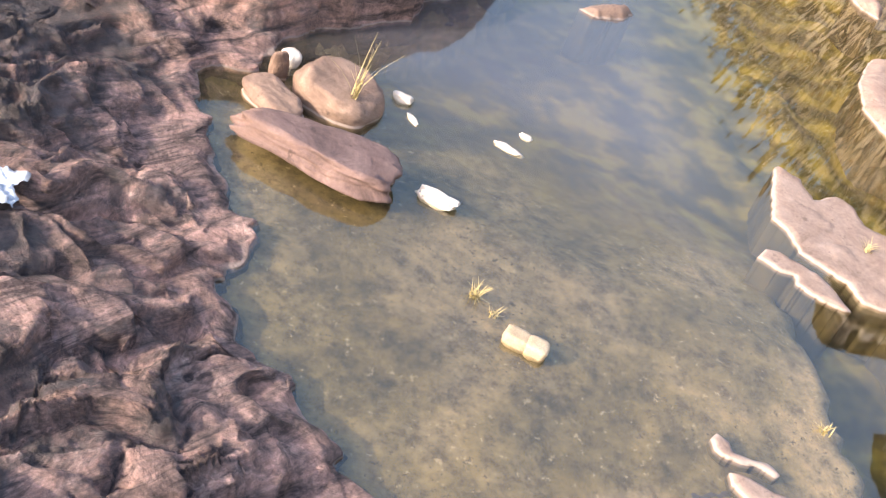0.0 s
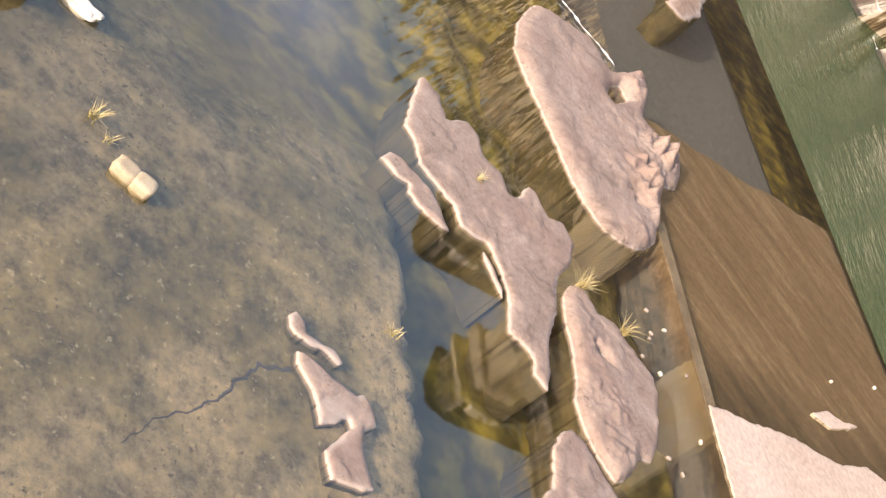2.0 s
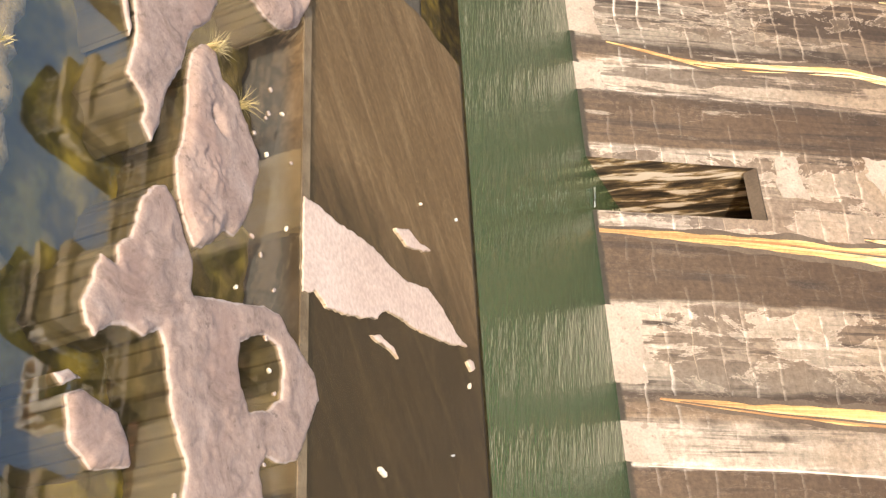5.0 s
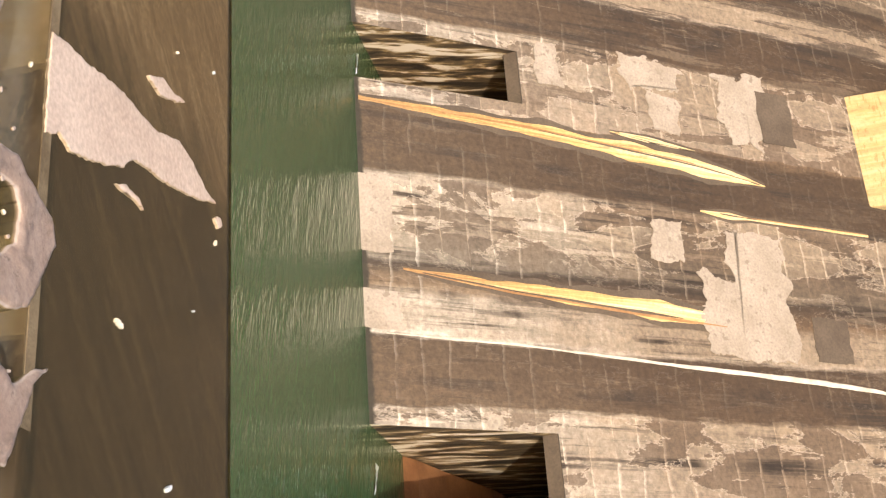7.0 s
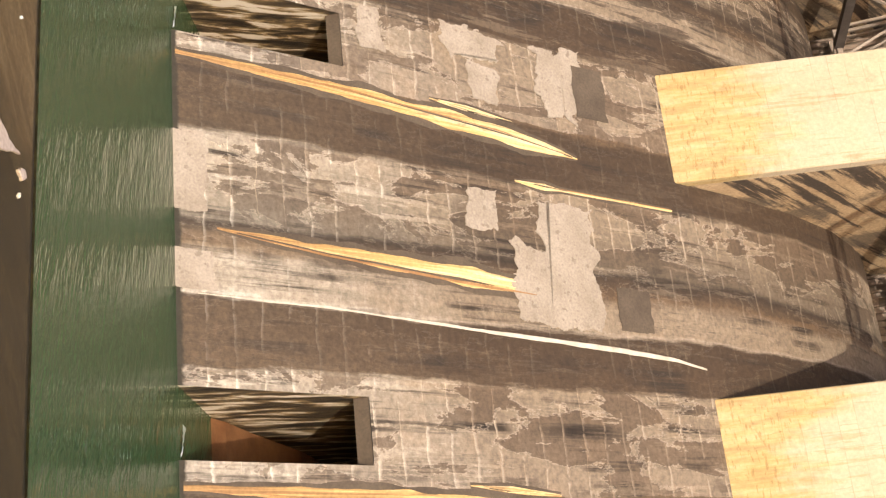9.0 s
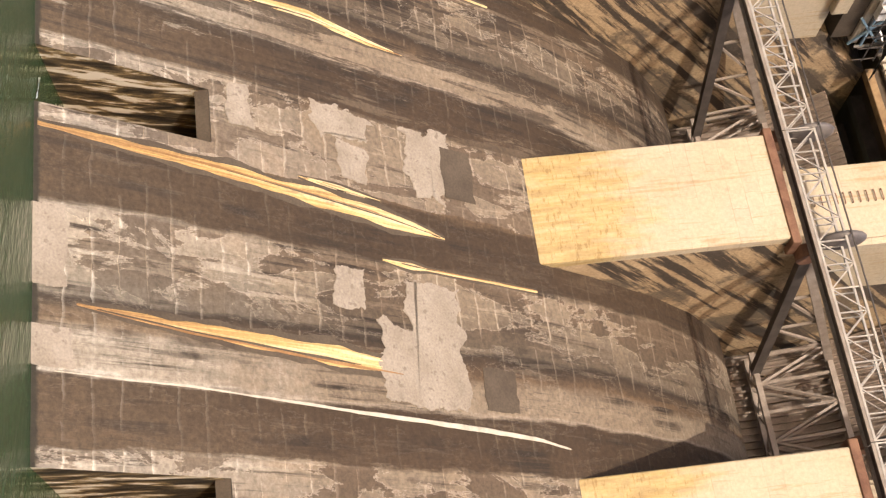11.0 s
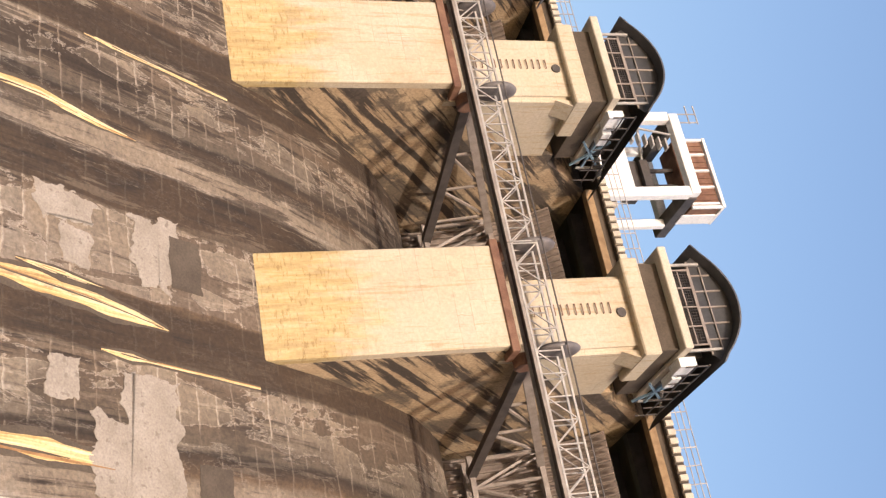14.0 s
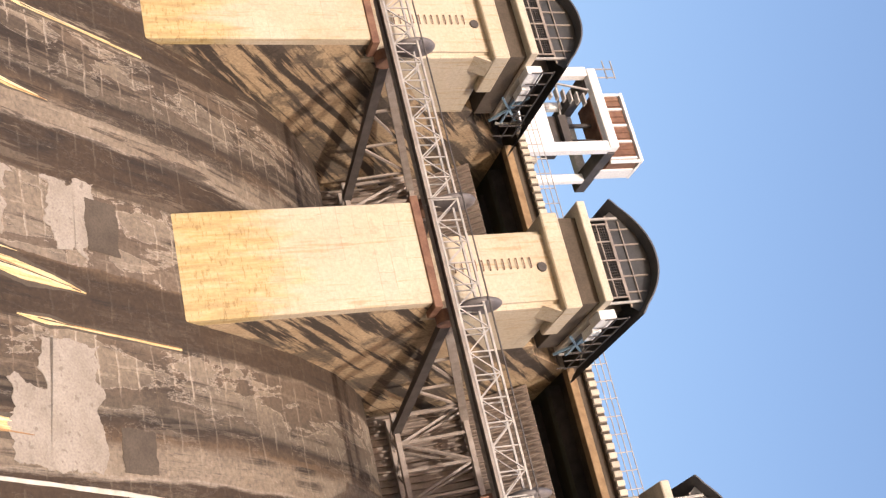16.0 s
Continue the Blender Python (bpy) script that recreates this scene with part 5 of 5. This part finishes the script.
def gate(o):
    cx = (BX0 + BX1) / 2
    g = tagged(empty("radial_gate", (o + cx, TRUN_Y, TRUN_Z)), "closed grey steel radial gate with ribs and trussed arms", "spillway gate", "radial gates")
    hw = (BX1 - BX0) / 2 - 0.03
    a0, a1 = radians(-2.5), radians(36.5)
    P = lambda x, r, a: Vector((x, r * math.cos(a), r * math.sin(a)))
    bm = bmesh.new()
    N = 16
    rows = [[bm.verts.new(P(sx * hw, r, a0 + (a1 - a0) * k / N)) for sx, r in ((-1, R_GATE), (1, R_GATE), (1, R_GATE + 0.05), (-1, R_GATE + 0.05))] for k in range(N + 1)]
    for p, q in zip(rows, rows[1:]):
        for m in range(4):
            bm.faces.new((p[m], p[(m + 1) % 4], q[(m + 1) % 4], q[m]))
    bm.faces.new(rows[-1])
    bmesh.ops.recalc_face_normals(bm, faces=bm.faces)
    part("skin_plate", bm, SKIN, g)
    for k in range(24):
        x = -hw + 0.15 + (2 * hw - 0.3) * k / 23
        bm = bmesh.new()
        for m in range(8):
            bar(bm, P(x, R_GATE - 0.11, a0 + (a1 - a0) * m / 8), P(x, R_GATE - 0.11, a0 + (a1 - a0) * (m + 1) / 8), 0.09, 0.20)
        part("rib", bm, SKIN, g)
    ends = []
    for ang, nm in ((radians(3.5), "lower_girder"), (radians(21), "upper_girder")):
        bm = bmesh.new()
        for r in (R_GATE - 0.4, R_GATE - 1.5):
            bar(bm, P(-hw + 0.4, r, ang), P(hw - 0.4, r, ang), 0.22, 0.26)
        for k in range(8):
            xa = -hw + 0.5 + (2 * hw - 1) * k / 8
            xb = xa + (2 * hw - 1) / 8
            ra, rb = (R_GATE - 0.4, R_GATE - 1.5) if k % 2 else (R_GATE - 1.5, R_GATE - 0.4)
            bar(bm, P(xa, ra, ang), P(xb, rb, ang), 0.12)
        part(nm, bm, STEEL, g)
        ends.append(ang)
    # bracing between the girders
    def brace(a, b, w):
        bm = bmesh.new()
        bar(bm, a, b, w)
        part("brace", bm, STEEL, g)

    m = 5
    for k in range(m + 1):
        x = -hw + 0.6 + (2 * hw - 1.2) * k / m
        brace(P(x, R_GATE - 1.5, ends[0]), P(x, R_GATE - 1.5, ends[1]), 0.14)
        if k < m:
            x2 = x + (2 * hw - 1.2) / m
            a, b = (x, x2) if k % 2 else (x2, x)
            brace(P(a, R_GATE - 1.5, ends[0]), P(b, R_GATE - 1.5, ends[1]), 0.12)
            brace(P(a, R_GATE - 0.5, ends[0]), P(b, R_GATE - 0.5, ends[1]), 0.10)
    for s in (-1, 1):
        hub = Vector((s * (hw - 0.25), 0.3, 0.0))
        tips = [P(s * (hw - 1.3), R_GATE - 1.5, a) for a in ends]
        bm = bmesh.new()
        bar(bm, hub, tips[0], 0.34, 0.42)
        arm = part("lower_arm", bm, DARKSTEEL, g, "dark plated gate arm")
        bm = bmesh.new()
        bar(bm, hub, tips[1], 0.30, 0.36)
        part("upper_arm", bm, STEEL, g)
        for f, f2 in ((0.35, 0.35), (0.6, 0.6), (0.85, 0.85), (0.35, 0.6), (0.6, 0.85)):
            brace(hub.lerp(tips[0], f), hub.lerp(tips[1], f2), 0.11)
        bm = bmesh.new()
        bmesh.ops.create_cone(bm, cap_ends=True, segments=20, radius1=0.45, radius2=0.45, depth=0.5)
        bmesh.ops.rotate(bm, verts=bm.verts, matrix=Matrix.Rotation(radians(90), 3, "Y"))
        bmesh.ops.translate(bm, verts=bm.verts, vec=(s * (hw - 0.22), 0.3, 0))
        part("trunnion_hub", bm, RUSTSTEEL, arm)
    return g


GATE0 = gate(0)
for n in range(FIRST, LAST + 1):
    if n:
        copy_thing(GATE0, Matrix.Translation(GATE0.location + Vector((n * S, 0, 0))))


# ---- walkway along the trunnions ----
def walkway(o):
    w = tagged(empty("walkway", (o + PX0, 10.75, 25.75)), "grey steel lattice walkway with open truss railings", "walkway", "walkway spans")
    for nm, y in (("front_truss", 0.0), ("rear_truss", 0.6)):
        bm = bmesh.new()
        for z in (0.0, 1.1):
            bar(bm, (0.02, y, z), (S - 0.02, y, z), 0.09)
        m = 13
        for k in range(m + 1):
            x = 0.05 + (S - 0.1) * k / m
            bar(bm, (x, y, 0), (x, y, 1.1), 0.05)
            if k < m:
                x2 = x + (S - 0.1) / m
                a, b = (x, x2) if k % 2 else (x2, x)
                bar(bm, (a, y, 0), (b, y, 1.1), 0.05)
        part(nm, bm, GREYSTEEL, w)
    for y in (0.0, 0.6):
        bm = bmesh.new()
        bar(bm, (0.02, y, -0.12), (S - 0.02, y, -0.12), 0.09, 0.12)
        part("stringer", bm, STEEL, w)
    bm = bmesh.new()
    box(bm, (0.02, 0.06, -0.07), (S - 0.02, 0.54, -0.03))
    part("deck_plate", bm, DARKSTEEL, w)
    bm = bmesh.new()
    bar(bm, (0.02, -0.15, 1.3), (S - 0.02, -0.15, 1.3), 0.05)
    part("cable", bm, DARKSTEEL, w)
    return w


W0 = walkway(0)
for n in range(FIRST, LAST + 1):
    if n:
        copy_thing(W0, Matrix.Translation(W0.location + Vector((n * S, 0, 0))))


# ---- road bridge over the gates ----
def bridge(o):
    b = tagged(empty("bridge_span", (o + BX0, 20.0, 34.55)), "road bridge span with masonry edge beam and railing", "bridge", "bridge spans")
    L = BX1 - BX0
    bm = bmesh.new()
    box(bm, (0, 0.0, 0.0), (L, 0.5, 0.40), 0.03)
    part("edge_beam", bm, BRICK, b, "yellow masonry edge beam")
    bm = bmesh.new()
    box(bm, (0, 0.06, 0.40), (L, 0.5, 0.75), 0.02)
    part("fascia", bm, DARKPATCH, b, "dark stained fascia")
    bm = bmesh.new()
    box(bm, (-S + L, -0.15, 0.75), (L, 9.5, 1.25), 0.02)
    part("deck_slab", bm, DARKPATCH, b)
    for k in range(3):
        bm = bmesh.new()
        box(bm, (0, 2.5 + 2.8 * k, 0.1), (L, 3.0 + 2.8 * k, 0.75))
        part("girder", bm, DARKSTEEL, b)
    bm = bmesh.new()
    for k in range(15):
        x = L - S + S * k / 14
        bar(bm, (x, 0.0, 1.25), (x, 0.0, 2.2), 0.045)
    for z in (1.6, 1.9, 2.2):
        bar(bm, (L - S, 0.0, z), (L, 0.0, z), 0.04)
    part("railing", bm, GREYSTEEL, b, "grey pipe railing")
    me = None
    for k in range(28):
        x = L - S + S * k / 28
        if me is None:
            bm = bmesh.new()
            box(bm, (0, -0.32, 0.78), (0.28, -0.16, 1.2), 0.02)
            ob = part("kerb_block", bm, COPING, b)
            me = ob.data
        else:
            ob = new("kerb_block", me)
            ob.parent = b
        ob.location.x = x
    return b


B0 = bridge(0)
for n in range(FIRST, LAST + 1):
    if n:
        copy_thing(B0, Matrix.Translation(B0.location + Vector((n * S, 0, 0))))


# ---- gantry crane on the bridge ----
def crane():
    y0, z0 = 24.0, 35.8
    c = tagged(empty("gantry_crane", (-34.75, y0, z0)), "white gantry crane with a hoist house standing on the bridge", "crane")
    H = 7.4
    for nm, x, y in (("leg", -2.6, 0), ("leg", 2.55, 0), ("leg", -2.6, 3.6), ("leg", 2.55, 3.6)):
        bm = bmesh.new()
        w = 0.3 if y == 0 else 0.24
        box(bm, (x - w, y - w, 0), (x + w, y + w, H), 0.05)
        part(nm, bm, WHITEPAINT, c)
    for nm, lo, hi in (("top_beam", (-2.75, -0.35, H), (2.75, 0.25, H + 0.6)), ("top_beam", (-2.75, 3.8, H), (2.75, 4.4, H + 0.6)),
                       ("sill_beam", (-2.75, -0.4, 0.05), (2.75, 0.4, 0.6)), ("side_beam", (2.0, 0.3, H - 0.1), (2.8, 4.9, H + 0.6)), ("side_beam", (-2.8, 0.3, H - 0.1), (-2.0, 4.9, H + 0.6))):
        bm = bmesh.new()
        box(bm, lo, hi, 0.04)
        # side beams coloured dark to stand for the shade on their undersides
        part(nm, bm, DARKSTEEL if nm == "side_beam" else WHITEPAINT, c)
    bm = bmesh.new()
    box(bm, (-2.25, 0.5, 0.4), (2.1, 0.62, 4.4), 0.03)
    part("white_panel", bm, WHITEPAINT, c)
    bm = bmesh.new()
    box(bm, (-0.6, 1.4, 4.5), (1.6, 2.9, 5.5), 0.1)
    bar(bm, (0.8, 2.2, 5.4), (0.8, 2.2, H + 0.8), 0.2)
    bar(bm, (-0.3, 2.2, 5.4), (-0.3, 2.2, H + 0.8), 0.2)
    bar(bm, (-0.4, 1.3, 5.7), (1.4, 1.3, 5.7), 0.5)
    part("machinery", bm, DARKSTEEL, c, "dark hoist machinery")
    bm = bmesh.new()
    box(bm, (1.5, 1.0, 1.4), (2.7, 2.5, 3.3), 0.04)
    cabin = part("cabin", bm, COPING, c, "cream driver's cabin")
    bm = bmesh.new()
    box(bm, (2.705, 1.2, 2.3), (2.74, 2.3, 3.1))
    part("cabin_window", bm, GLASS, cabin)
    hx0, hx1, hy0, hy1, hz0, hz1 = -1.9, 2.75, 1.3, 3.2, H + 0.75, H + 2.75
    bm = bmesh.new()
    box(bm, (hx0, hy0 + 0.12, hz0), (hx1, hy1, hz1), 0.04)
    house = part("hoist_house", bm, RUSTSTEEL, c, "brown sheet-metal hoist house")
    for nm, lo, hi in (("roof_edge", (hx0 - 0.1, hy0 - 0.1, hz1), (hx1 + 0.1, hy1 + 0.1, hz1 + 0.2)), ("corner_post", (hx1 - 0.05, hy0 - 0.05, hz0), (hx1 + 0.12, hy0 + 0.12, hz1)),
                       ("corner_post", (hx0 - 0.1, hy0 - 0.05, hz0), (hx0 + 0.06, hy0 + 0.12, hz1)), ("end_panel", (hx1 + 0.004, hy0 + 0.9, hz0 - 0.3), (hx1 + 0.1, hy1, hz1))):
        bm = bmesh.new()
        box(bm, lo, hi, 0.02)
        part(nm, bm, WHITEPAINT, house, "white painted edge")
    for k in range(12):
        bm = bmesh.new()
        x = hx0 + 0.2 + 0.38 * k
        post = k % 3 == 2
        box(bm, (x, hy0 - (0.03 if post else -0.04), hz0 + 0.12), (x + (0.11 if post else 0.18), hy0 + 0.12, hz1 - 0.1))
        part("post" if post else "louvre", bm, WHITEPAINT if post else RUSTSTEEL, house)
    bm = bmesh.new()
    for z in (0.3, 2.0):
        bar(bm, (-2.4, -0.3, z + 3.2), (-1.0, 2.0, z + 4.2), 0.12)
    for k in range(9):
        f = k / 8
        box(bm, (-1.9 + 0.1 * k, -0.2, 3.4 + 0.42 * k), (-1.2 + 0.1 * k, 0.2, 3.5 + 0.42 * k))
    bar(bm, (-2.2, -0.2, 3.4), (-1.3, -0.2, 7.2), 0.1)
    part("stair", bm, GREYSTEEL, c)
    bm = bmesh.new()
    for x in (-2.1, -1.5):
        bar(bm, (x - 0.6, -0.3, H + 0.55), (x - 0.6, -0.3, H + 1.8), 0.06)
    for z in (1.25, 1.8):
        bar(bm, (-3.3, -0.3, H + z), (-2.0, -0.3, H + z), 0.06)
    part("top_railing", bm, GREYSTEEL, c)
    return c


crane()

# ---- small things ----
bm = bmesh.new()
grid(bm, 24, 16, lambda u, v: (-9.4 + 0.55 * u + 0.1 * v, -31.55 + 0.45 * v + 0.08 * fbm(u * 3, v * 3, 5), 0.62 + 0.10 * abs(fbm(u * 4, v * 4, 2)) + 0.08 * math.sin(u * 9) * (1 - v)))
tagged(smooth(part("plastic_sheet", bm, PLASTIC)), "crumpled pale plastic sheet lying on the rocks", "plastic sheet")
bm = bmesh.new()
grid(bm, 20, 4, lambda u, v: (-19.3 + 1.0 * u + 0.1 * v, -17.85 + 1.25 * u + 0.16 * (v - 0.5) + 0.06 * math.sin(u * 11), 0.03 + 0.05 * abs(fbm(u * 6, v * 3))))
tagged(smooth(part("foam", bm, FOAM)), "white foam where water spills past the rock", "foam", kind="stuff")
